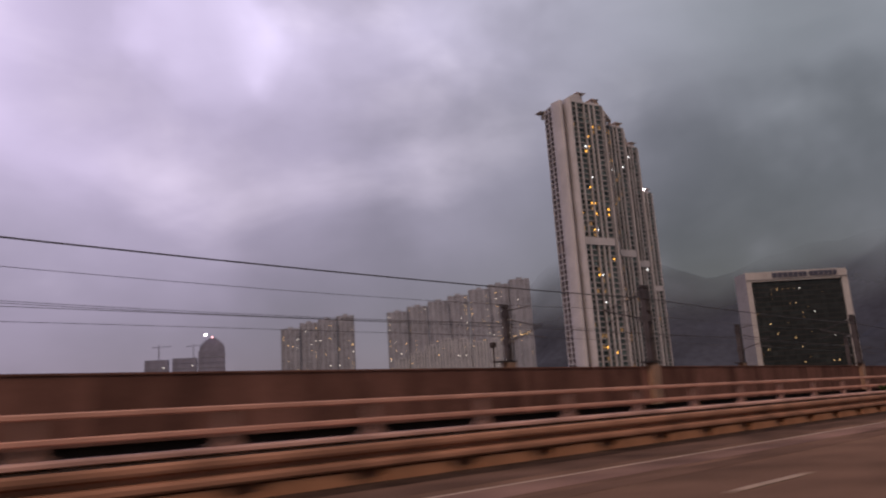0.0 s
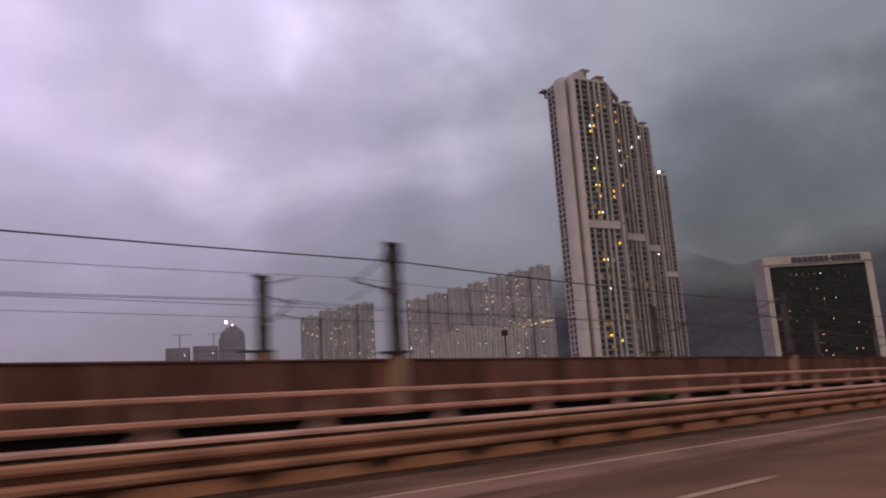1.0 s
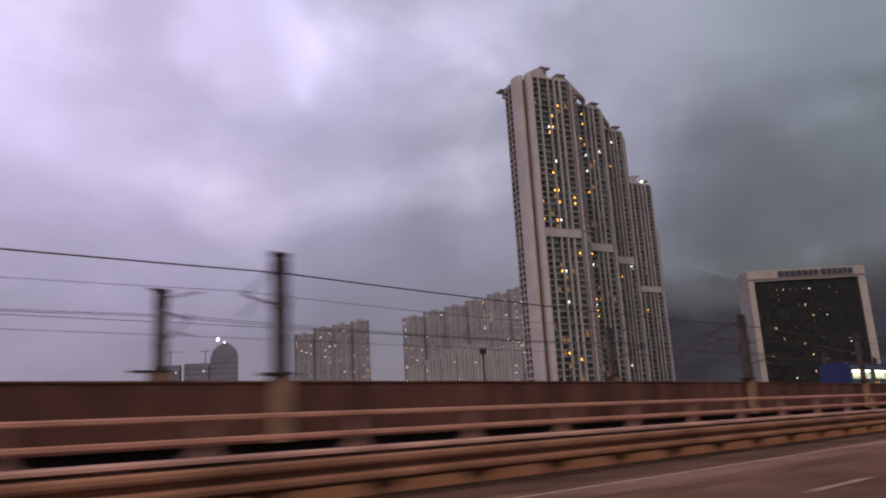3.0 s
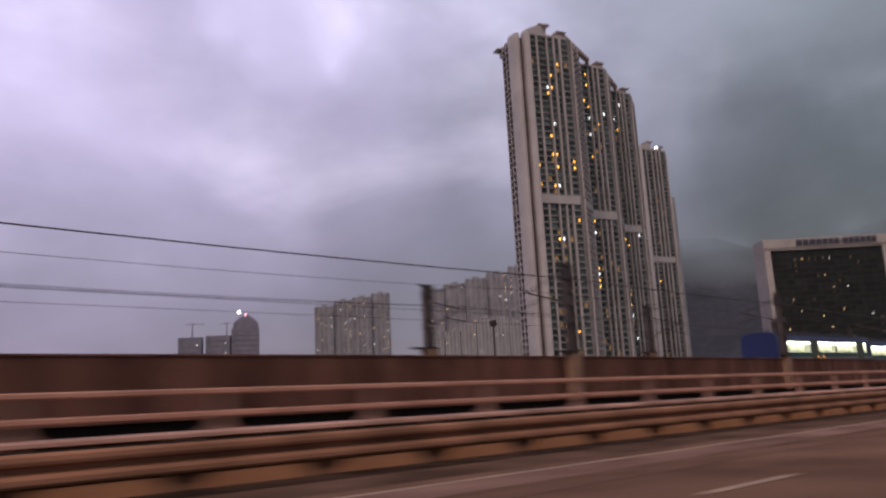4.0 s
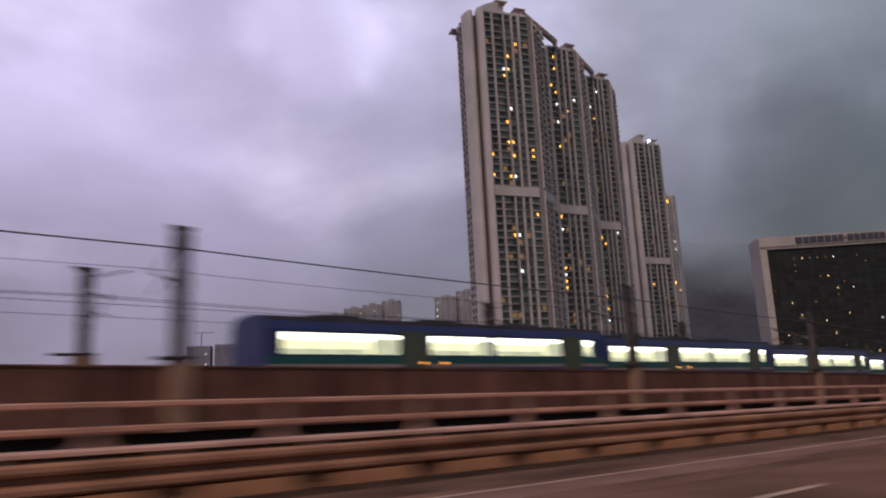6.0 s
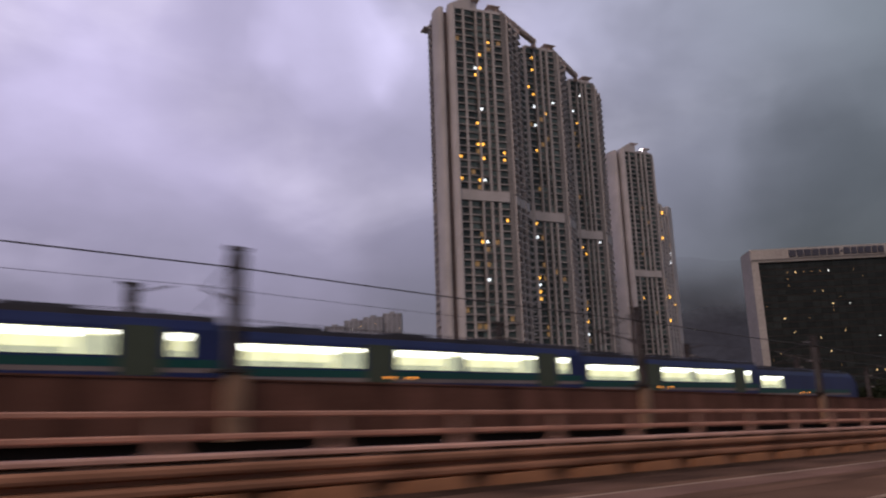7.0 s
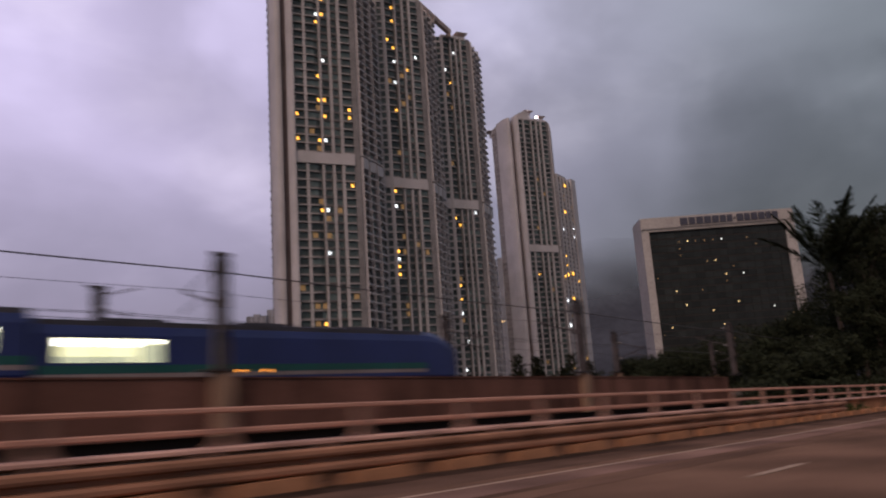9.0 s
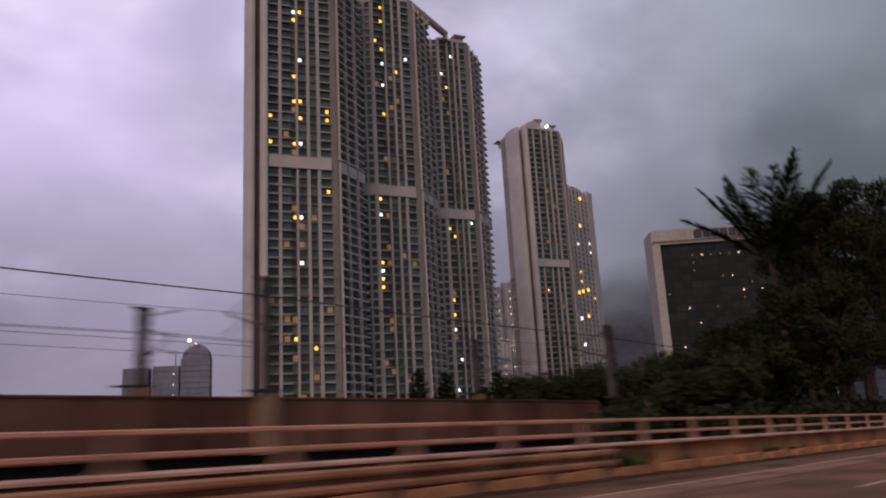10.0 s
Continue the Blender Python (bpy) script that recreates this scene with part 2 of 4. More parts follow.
# ---- building helpers ----


def part(name, bm, mat, parent=None, label=""):
    """One mesh object from a bmesh, under a thing or a part."""
    me = bpy.data.meshes.new(name)
    if isinstance(bm, bpy.types.Mesh):
        me = bm
    else:
        bm.normal_update()
        bm.to_mesh(me)
        bm.free()
        me.materials.append(M[mat])
    ob = new(name, me)
    ob.parent = parent
    if label:
        ob["label"] = label
    return ob


def thing(name, label, category, at=(0, 0, 0), turn=0, group="", kind=""):
    ob = new(name)
    ob.matrix_world = pose(*at, 0, 0, turn)
    return tagged(ob, label, category, group, kind)


def box(bm, x0, x1, y0, y1, z0, z1):
    v = [bm.verts.new(c) for c in ((x0, y0, z0), (x1, y0, z0), (x1, y1, z0), (x0, y1, z0), (x0, y0, z1), (x1, y0, z1), (x1, y1, z1), (x0, y1, z1))]
    for f in ((3, 2, 1, 0), (4, 5, 6, 7), (0, 1, 5, 4), (1, 2, 6, 5), (2, 3, 7, 6), (3, 0, 4, 7)):
        bm.faces.new([v[i] for i in f])


def prism(bm, pts, z0, z1):
    lo = [bm.verts.new((x, y, z0)) for x, y in pts]
    hi = [bm.verts.new((x, y, z1)) for x, y in pts]
    bm.faces.new(hi)
    bm.faces.new(lo[::-1])
    for i in range(len(pts)):
        j = (i + 1) % len(pts)
        bm.faces.new((lo[i], lo[j], hi[j], hi[i]))


def sweep(bm, profile, s0, s1, step=4.0, closed=True, drift=0.0):
    """A profile of (offset, height) drawn along the road."""
    n = max(1, round((s1 - s0) / step))
    rings = [[bm.verts.new(along(s0 + (s1 - s0) * i / n, o + drift * (s0 + (s1 - s0) * i / n), z)) for o, z in profile] for i in range(n + 1)]
    k = len(profile)
    for a, b in zip(rings, rings[1:]):
        for i in range(k if closed else k - 1):
            j = (i + 1) % k
            bm.faces.new((a[i], b[i], b[j], a[j]))
    if closed:
        bm.faces.new(rings[0])
        bm.faces.new(rings[-1][::-1])


def swept(name, mat, profile, s0, s1, parent=None, step=4.0, closed=True, label="", drift=0.0):
    bm = bmesh.new()
    sweep(bm, profile, s0, s1, step, closed, drift)
    bmesh.ops.recalc_face_normals(bm, faces=bm.faces)
    return part(name, bm, mat, parent, label)


def rod(bm, a, b, r0, r1=None, sides=6):
    a, b = Vector(a), Vector(b)
    r1 = r0 if r1 is None else r1
    q = (b - a).to_track_quat("Z", "Y")
    ends = [[bm.verts.new(p + q @ Vector((r * math.cos(i * math.tau / sides), r * math.sin(i * math.tau / sides), 0))) for i in range(sides)] for p, r in ((a, r0), (b, r1))]
    for i in range(sides):
        j = (i + 1) % sides
        bm.faces.new((ends[0][i], ends[0][j], ends[1][j], ends[1][i]))
    bm.faces.new(ends[0][::-1])
    bm.faces.new(ends[1])


def heading(s):
    return math.degrees(BEND * s)


def shared(name, bm, mat, second=None):
    me = bpy.data.meshes.new(name)
    bm.normal_update()
    bm.to_mesh(me)
    bm.free()
    me.materials.append(M[mat])
    if second:
        me.materials.append(M[second])
    return me


def place(name, me, parent, loc, turn=0.0):
    ob = new(name, me)
    ob.parent = parent
    ob.matrix_local = pose(*loc, 0, 0, turn)
    return ob


S0, S1, WALL_END = -40.0, 430.0, 273.0
GROUND = -9.0

# ---- ground, road ----
bm = bmesh.new()
bmesh.ops.create_grid(bm, x_segments=40, y_segments=40, size=3600)
for v in bm.verts:
    v.co.z = GROUND + 0.4 * noise.noise(v.co * 0.004)
tagged(part("ground", bm, "ground"), "dark open ground of grass and soil", "ground", kind="structure")
road = tagged(swept("road", "asphalt", [(-9, -0.12), (-9, -9), (9.6, -9), (9.6, 0), (-9, 0)][::-1], S0, S1), "worn grey-brown asphalt carriageway of the highway", "road", kind="structure")
tagged(swept("hard_shoulder", "shoulder", [(9.605, -9), (12.9, -9), (12.9, 0.0), (9.605, 0.0)][::-1], S0, S1), "darker dirty asphalt shoulder beside the guardrail", "road", kind="structure")
tagged(swept("edge_line", "paint", [(8.92, 0.001), (8.92, 0.006), (9.06, 0.006), (9.06, 0.001)], S0, S1), "continuous pale painted edge line on asphalt", "road marking", kind="structure")
dash = thing("lane_line", "broken pale painted lane line on asphalt", "road marking", kind="structure")
for i in range(-6, 41):
    s = 28.75 + 9.56 * i
    swept("dash", "paint", [(5.06, 0.006), (5.06, 0.011), (5.23, 0.011), (5.23, 0.006)], s, s + 2.2, dash, 1.1)
tagged(swept("worn_strip", "asphalt_worn", [(7.86, 0.001), (7.86, 0.004), (8.91, 0.004), (8.91, 0.001)], S0, S1), "paler dusty asphalt strip inside the edge line", "road", kind="structure")
tagged(swept("wheel_track", "asphalt_track", [(6.95, 0.001), (6.95, 0.004), (7.55, 0.004), (7.55, 0.001)], S0, S1), "darker tyre-polished track on the asphalt", "road", kind="structure")

# ---- guardrail and parapet beside the shoulder ----
guard = thing("guardrail", "long corrugated galvanised steel guardrail on short posts", "guardrail", kind="structure")
beam = [(12.24, 0.735), (12.16, 0.745), (12.08, 0.735), (12.045, 0.70), (12.04, 0.63), (12.06, 0.58), (12.16, 0.555), (12.225, 0.545), (12.225, 0.475), (12.16, 0.465), (12.06, 0.44), (12.04, 0.39), (12.045, 0.32), (12.08, 0.28), (12.16, 0.27),
        (12.24, 0.28), (12.245, 0.47), (12.245, 0.545)]
GUARD_END = 251.2
for i in range(-4, 21):
    swept("beam", "beam", beam, 12.0 * i, min(12.0 * i + 11.99, GUARD_END), guard, 4.0)
    # Added near-black strip that paints the shade of the beam's grooves.
    swept("backing_rail", "near_black", [(12.25, 0.27), (12.25, 0.765), (12.28, 0.765), (12.28, 0.27)], 12.0 * i, min(12.0 * i + 11.99, GUARD_END), guard, 4.0)
bm = bmesh.new()
box(bm, -0.06, 0.06, 12.285, 12.44, -0.02, 0.80)
me = shared("post", bm, "post")
for i in range(-14, 97):
    s = 1.2 + 2.6 * i
    p = along(s, 0, 0)
    place("post", me, guard, p, heading(s))
bm = bmesh.new()
prism(bm, [(-0.95, 12.20), (-0.86, 12.13), (0.86, 12.13), (0.95, 12.20), (0.95, 12.46), (-0.95, 12.46)], -0.02, 0.245)
bmesh.ops.bevel(bm, geom=[e for e in bm.edges if min(v.co.z for v in e.verts) > 0.2], offset=0.07, segments=2)
me = shared("kerb_block", bm, "plinth")
kerb = thing("kerb_blocks", "concrete kerb blocks set between the guardrail posts, lamp orange put into their colour", "kerb", kind="structure")
for i in range(-14, 162):
    s = 2.5 + 2.6 * i
    place("kerb_block", me, kerb, along(s, 0, 0), heading(s))
tagged(swept("kerb_toe", "plinth", [(12.27, -0.02), (12.27, 0.09), (12.30, 0.11), (12.46, 0.11), (12.46, -0.02)], S0, S1), "low concrete toe behind the kerb blocks", "kerb", kind="structure")
tagged(swept("gutter_dirt", "dirt", [(11.1, 0.001), (11.15, 0.005), (12.12, 0.012), (12.12, 0.001)], S0, S1), "strip of dark dirt gathered along the kerb", "dirt", kind="structure")
plinth = tagged(swept("parapet_plinth", "plinth", [(12.47, -0.02), (12.47, 0.80), (12.36, 0.80), (12.98, 0.80), (13.05, -9), (12.9, -9)], S0, S1), "stained concrete plinth under the parapet rails", "parapet", kind="structure")
tagged(swept("plinth_cap", "cap", [(12.29, 0.802), (12.25, 0.815), (12.25, 0.87), (12.28, 0.895), (12.33, 0.90), (12.99, 0.90), (12.99, 0.802)], S0, S1), "pale worn concrete cap along the parapet plinth", "parapet", kind="structure")
parapet = thing("parapet_railing", "twin-rail metal parapet painted pale, on flared posts", "railing", kind="structure")
for name, z in (("top_rail", 1.60), ("lower_rail", 1.22)):
    prof = [(12.62, z - 0.10), (12.60, z - 0.08), (12.60, z - 0.02), (12.63, z), (12.76, z), (12.79, z - 0.02), (12.79, z - 0.08), (12.77, z - 0.10)]
    for i in range(-4, 44):
        swept(name, "rail", prof, 9.6 * i, 9.6 * i + 9.585, parapet, 3.2)
bm = bmesh.new()
prof = [(-0.22, 0.90), (-0.20, 0.94), (-0.11, 0.99), (-0.075, 1.08), (-0.07, 1.50), (0.07, 1.50), (0.075, 1.08), (0.11, 0.99), (0.20, 0.94), (0.22, 0.90)]
a = [bm.verts.new((x, 12.64, z)) for x, z in prof]
b = [bm.verts.new((x, 12.75, z)) for x, z in prof]
bm.faces.new(a)
bm.faces.new(b[::-1])
for i in range(len(prof)):
    j = (i + 1) % len(prof)
    bm.faces.new((a[j], a[i], b[i], b[j]))
bmesh.ops.recalc_face_normals(bm, faces=bm.faces)
me = shared("rail_post", bm, "post")
for i in range(-12, 134):
    s = 3.10 + 3.21 * i
    place("rail_post", me, parapet, along(s, 0, 0), heading(s))

# ---- railway viaduct: deck, wall of panels, tracks ----


def wall_off(s):
    return 24.6 + 0.0062 * s


def wall_top(s):
    return 3.075 + 0.000107 * s


# The deck's shade is painted: deck and columns are near-black all over.
bm = bmesh.new()
n = 90
rings = []
for i in range(n + 1):
    s = S0 + (S1 - S0) * i / n
    w = wall_off(s)
    rings.append([bm.verts.new(along(s, o, z)) for o, z in ((w + 0.5, -0.6), (w + 0.5, 1.55), (w + 15, 1.55), (w + 15, -0.6))])
for p, q in zip(rings, rings[1:]):
    for i in range(4):
        j = (i + 1) % 4
        bm.faces.new((p[i], q[i], q[j], p[j]))
bmesh.ops.recalc_face_normals(bm, faces=bm.faces)
tagged(part("viaduct_deck", bm, "near_black"), "concrete deck of the railway viaduct, painted near-black as shade", "viaduct", kind="structure")
bm = bmesh.new()
for i in range(-1, 14):
    s = 32.0 * i
    q = along(s, wall_off(s) + 7.5, 0)
    rod(bm, (q.x, q.y, GROUND - 0.5), (q.x, q.y, q.z - 0.55), 1.1, sides=12)
tagged(part("viaduct_columns", bm, "near_black"), "round concrete columns under the railway deck, painted near-black as shade", "column", kind="structure")
swept_bed = [(25.6, 1.56), (25.9, 1.85), (37.5, 1.85), (37.9, 1.56)]
tagged(swept("track_bed", "ballast", swept_bed, S0, S1, closed=False, drift=0.0062), "grey-brown ballast bed of two tracks", "track bed", kind="structure")
for o in (27.6, 29.03, 32.4, 33.83):
    tagged(swept("track_rail", "steel", [(o, 1.85), (o, 2.0), (o + 0.07, 2.0), (o + 0.07, 1.85)], S0, S1, drift=0.0062), "steel running rail on ballast", "rail", kind="structure")

wall = thing("railway_wall", "weathered brown concrete wall of panels along the railway", "wall", kind="structure")
PANEL = 5.2
bm = bmesh.new()
box(bm, 0.006, PANEL - 0.006, 0.0, 0.24, -2.12, 0.0)
bmesh.ops.bevel(bm, geom=[e for e in bm.edges], offset=0.015, segments=1)
me = shared("panel", bm, "wall")
bm = bmesh.new()
box(bm, 0.0, PANEL, -0.05, 0.29, 0.0, 0.07)
cap = shared("coping", bm, "wall")
i0 = round((S0 - WALL_END) / PANEL)
for i in range(i0, 0):
    s = WALL_END + PANEL * i
    a, b = along(s, wall_off(s), wall_top(s)), along(s + PANEL, wall_off(s + PANEL), wall_top(s + PANEL))
    d = b - a
    m = Matrix.Translation(a) @ pose(0, 0, 0, 0, -math.degrees(math.atan2(d.z, math.hypot(d.x, d.y))), math.degrees(math.atan2(d.y, d.x)))
    for name, mesh in (("panel", me), ("coping", cap)):
        ob = new(name, mesh)
        ob.parent = wall
        ob.matrix_local = m @ Matrix.Translation((0, 0, -0.07))

# ---- catenary: masts on both sides of the tracks, arms and cables ----
MAST_AT = [1.3, 40.3, 79.3, 118.4, 144.3, 171.0, 196.9, 222.9, 248.8, 274.7, 300.7, 326.6, 352.6, 378.5, 404.5]


def mast_meshes(side):
    """Meshes of a mast: column, head, arm parts; side is +1 where the tracks lie to its left."""
    out = []
    tall = 4.72 if side > 0 else 5.3
    bm = bmesh.new()
    for x in (-0.24, 0.205):
        box(bm, x, x + 0.035, -0.20, 0.20, 0.0, tall)
    box(bm, -0.205, 0.205, -0.018, 0.018, 0.0, tall)
    for z in (0.0, 1.6, 3.2, 4.6):
        box(bm, -0.22, 0.22, -0.21, 0.21, z, z + 0.08)
    out.append(("column", shared("column", bm, "mast")))
    bm = bmesh.new()
    box(bm, -0.27, 0.27, -0.24, 0.24, tall - 0.85, tall - 0.3)
    box(bm, -0.36, 0.36, -0.13, 0.13, tall - 0.12, tall + 0.02)
    if side < 0:
        box(bm, -0.6, 0.42, -0.08, 0.08, tall + 0.02, tall + 0.12)
        rod(bm, (0.3, 0, tall - 0.3), (1.7, -0.8, tall - 0.02), 0.04)
    out.append(("head", shared("head", bm, "steel")))
    bm = bmesh.new()
    box(bm, -0.25, 0.25, -0.28, 0.28, 2.55, 2.95)
    out.append(("bracket", shared("bracket", bm, "mast")))
    bm = bmesh.new()
    rod(bm, (0, 0.1 * side, 4.35), (0.1, 2.9 * side, 3.55), 0.035)
    rod(bm, (0, 0.1 * side, 2.7), (0.1, 2.9 * side, 3.55), 0.045)
    rod(bm, (0.05, 1.6 * side, 3.15), (0.1, 3.3 * side, 2.75), 0.03)
    rod(bm, (0.1, 2.9 * side, 3.55), (0.1, 3.1 * side, 3.75), 0.06)
    out.append(("cantilever", shared("cantilever", bm, "steel")))
    for y, z in ((0.35, 4.27), (0.35, 2.75)):
        bm = bmesh.new()
        for i in range(4):
            rod(bm, (0, (y + 0.09 * i) * side, z), (0, (y + 0.09 + 0.09 * i) * side, z), 0.09, 0.045, sides=8)
        bmesh.ops.remove_doubles(bm, verts=bm.verts, dist=0.001)
        out.append(("insulator", shared("insulator", bm, "tower_dim")))
    return out


near_parts, far_parts = mast_meshes(1), mast_meshes(-1)
bm = bmesh.new()
prism(bm, [(-0.42, -0.16), (0.42, -0.16), (0.42, 0.25), (-0.42, 0.25)], -2.2, 0.10)
box(bm, -0.34, 0.34, -0.12, 0.30, 0.10, 0.20)
pedestal = shared("pedestal", bm, "pier")
bm = bmesh.new()
prism(bm, [(-0.45, -0.3), (0.45, -0.3), (0.45, 0.3), (-0.45, 0.3)], -1.6, 1.36)
far_pedestal = shared("pedestal", bm, "pier")
plates = []
for x0, x1, z in ((-0.75, 0.48, 0.2), (-1.35, 0.5, 1.36)):
    bm = bmesh.new()
    box(bm, x0, x1, -0.32, 0.32, z, z + 0.09)
    bmesh.ops.bevel(bm, geom=[e for e in bm.edges], offset=0.02, segments=1)
    plates.append(shared("base_plate", bm, "steel"))
for s in MAST_AT:
    for off, meshes in ((wall_off(s) - 0.10, near_parts), (wall_off(s) + 11.1, far_parts)):
        near = meshes is near_parts
        if s > (280 if near else 310):
            continue
        ob = thing("catenary_mast", "dark steel railway mast with cantilever arm and insulators", "mast", along(s, off, wall_top(s) - (0.0 if near else 0.15)), heading(s), "masts along the railway")
        for name, me in meshes:
            place(name, me, ob, (0, 0, 0.1 if near else 0))
        place("base_plate", plates[0 if near else 1], ob, (0, 0, 0))
        if near and s < WALL_END:
            place("pedestal", pedestal, ob, (0, -0.1, 0))
        elif not near:
            place("pedestal", far_pedestal, ob, (0, 0, 0))


def cable(label, off, z, sag, r):
    """One continuous tube from mast to mast."""
    pts = []
    for a, b in zip(MAST_AT, MAST_AT[1:]):
        for i in range(8):
            u = i / 8
            s = a + (b - a) * u
            pts.append(along(s, wall_off(s) + off, wall_top(s) + z - sag * 4 * u * (1 - u) * ((b - a) / 39.0) ** 2))
    bm = bmesh.new()
    rings = []
    for i, p in enumerate(pts):
        d = (pts[min(i + 1, len(pts) - 1)] - pts[max(i - 1, 0)]).normalized()
        w = d.cross(Vector((0, 0, 1))).normalized()
        v = w.cross(d)
        rings.append([bm.verts.new(p + (w * math.cos(k * math.tau / 6) + v * math.sin(k * math.tau / 6)) * r) for k in range(6)])
    for p, q in zip(rings, rings[1:]):
        for k in range(6):
            j = (k + 1) % 6
            bm.faces.new((p[k], p[j], q[j], q[k]))
    bm.faces.new(rings[0][::-1])
    bm.faces.new(rings[-1])
    bmesh.ops.recalc_face_normals(bm, faces=bm.faces)
    return tagged(part("overhead_cable", bm, "wire"), label, "cable")


cable("thick black cable along the mast heads", -0.25, 4.02, 0.22, 0.029)
cable("thin black catenary cable over the near track", 3.0, 3.85, 0.30, 0.011)
cable("thin black contact wire over the near track", 3.2, 2.45, 0.02, 0.012)
cable("thin black catenary cable over the far track", 9.3, 3.72, 0.25, 0.013)
cable("thin black contact wire over the far track", 9.1, 2.75, 0.02, 0.012)
cable("black return cable along the far masts", 11.3, 3.95, 0.25, 0.015)

# ---- the train on the near track ----
CAR = 22.7


def train_car(s, windowless, nose=0):
    centre = 28.35 + 0.0062 * s
    a, b = along(s, centre, 2.0), along(s + CAR, centre, 2.0)
    d = b - a
    ob = thing("railway_carriage", "blue end carriage, mostly windowless, with one lit window" if windowless else "blue and teal passenger carriage with brightly lit windows", "train car", a, math.degrees(math.atan2(d.y, d.x)), "carriages of the train")
    L = CAR - 0.35
    side = [(-1.42, 0.75), (-1.50, 1.0), (-1.50, 2.80), (-1.42, 3.12), (-1.15, 3.36), (-0.6, 3.46), (0.6, 3.46), (1.15, 3.36), (1.42, 3.12), (1.50, 2.80), (1.50, 1.0), (1.42, 0.75)]

    def shell(name, mat, pts, x0, x1, label=""):
        bm = bmesh.new()
        r = [[bm.verts.new((x, y, z)) for y, z in pts] for x in (x0, x1)]
        for i in range(len(pts)):
            j = (i + 1) % len(pts)
            bm.faces.new((r[0][i], r[0][j], r[1][j], r[1][i]))
        bm.faces.new(r[0][::-1])
        bm.faces.new(r[1])
        bmesh.ops.recalc_face_normals(bm, faces=bm.faces)
        return part(name, bm, mat, ob, label)

    x1 = L - (2.6 if nose > 0 else 0)
    shell("body", "train_blue", side, 0.0, x1)
    if nose > 0:
        bm = bmesh.new()
        k = 5
        rings = []
        for i in range(k + 1):
            u = i / k
            sh = 1 - 0.30 * u * u
            rings.append([bm.verts.new((x1 + 2.6 * u, y * (1 - 0.14 * u * u), 0.75 + (z - 0.75) * (sh if z > 1.2 else 1))) for y, z in side])
        for p, q in zip(rings, rings[1:]):
            for i in range(len(side)):
                j = (i + 1) % len(side)
                bm.faces.new((p[i], p[j], q[j], q[i]))
        bm.faces.new(rings[-1])
        bmesh.ops.recalc_face_normals(bm, faces=bm.faces)
        part("nose", bm, "train_blue", ob, "sloping blue cab end")
    for y in (-1.505, 1.495):
        bm = bmesh.new()
        box(bm, 0.05, x1 - 0.05, y, y + 0.01, 1.35, 1.66)
        part("teal_stripe", bm, "train_teal", ob, "teal stripe below the windows")
        bm = bmesh.new()
        box(bm, 0.05, x1 - 0.05, y, y + 0.01, 1.17, 1.34)
        part("skirt", bm, "train_sill", ob, "pale silver lower skirt")
    for x in (4.0, 10.0, 16.0):
        bm = bmesh.new()
        box(bm, x - 1.3, x + 1.3, -0.8, 0.8, 3.42, 3.54)
        part("roof_unit", bm, "train_roof", ob)
    # Sheen along the roof edge, put in as a lighter grey strip.
    bm = bmesh.new()
    prism(bm, [(0.1, -1.40), (x1 - 0.1, -1.40), (x1 - 0.1, -1.24), (0.1, -1.24)], 3.10, 3.34)
    part("roof_cove", bm, "train_roof", ob, "grey strip put in for the sheen along the roof edge")
    for x in (3.2, L - 3.2):
        bm = bmesh.new()
        box(bm, x - 1.6, x + 1.6, -1.15, 1.15, 0.35, 0.75)
        for w in (x - 1.1, x + 1.1):
            rod(bm, (w, -0.8, 0.42), (w, 0.8, 0.42), 0.42, sides=16)
        part("bogie", bm, "steel", ob)
    for x in (8.2, 9.5):
        bm = bmesh.new()
        box(bm, x, x + 0.22, -1.53, -1.49, 1.32, 1.43)
        part("marker_lamp", bm, "marker", ob, "small orange marker lamp")
    bays = ((0.7, 6.9, "w"), (6.9, 8.7, "d"), (8.7, 12.8, "w"), (13.1, 18.4, "w"), (18.4, 20.2, "d"), (20.3, 21.2, "w"))
    for x0, x1, kind in ((0.7, 4.8, "w"),) if windowless else bays:
        if kind == "d":
            bm = bmesh.new()
            box(bm, x0 + 0.1, x1 - 0.1, -1.515, -1.49, 1.05, 2.85)
            part("door", bm, "train_door", ob, "dim sliding door")
            continue
        bm = bmesh.new()
        box(bm, x0 + 0.08, x1 - 0.08, -1.512, -1.49, 1.76, 2.66)
        w = part("window", bm, "carriage", ob, "brightly lit window band")
        wide = x1 - x0
        bm = bmesh.new()
        box(bm, x0 + 0.12, x0 + 0.74 * wide, -1.522, -1.513, 2.36, 2.62)
        part("lamp_strip", bm, "tube", w, "white ceiling lamps seen through the glass")
        bm = bmesh.new()
        box(bm, x0 + 0.74 * wide, x1 - 0.1, -1.522, -1.513, 2.50, 2.62)
        part("lamp_strip", bm, "tube", w, "white ceiling lamps seen through the glass")
        # Dimmer light low in the window and on seats, as weaker glowing strips.
        bm = bmesh.new()
        box(bm, x0 + 0.1, x0 + 0.70 * wide, -1.522, -1.513, 1.77, 1.98)
        box(bm, x0 + 0.76 * wide, x1 - 0.1, -1.522, -1.513, 1.77, 2.42)
        part("seat_back", bm, "carriage_low", w, "seat backs and dimmer carriage light, put in as a weak glow")
        for x in np.arange(x0 + 1.6, x1 - 0.6, 1.55):
            bm = bmesh.new()
            box(bm, x - 0.025, x + 0.025, -1.53, -1.5, 1.76, 2.66)
            part("mullion", bm, "train_door", w)
    return ob


for i in range(4):
    train_car(148.8 + CAR * i, i == 3, 1 if i == 3 else 0)

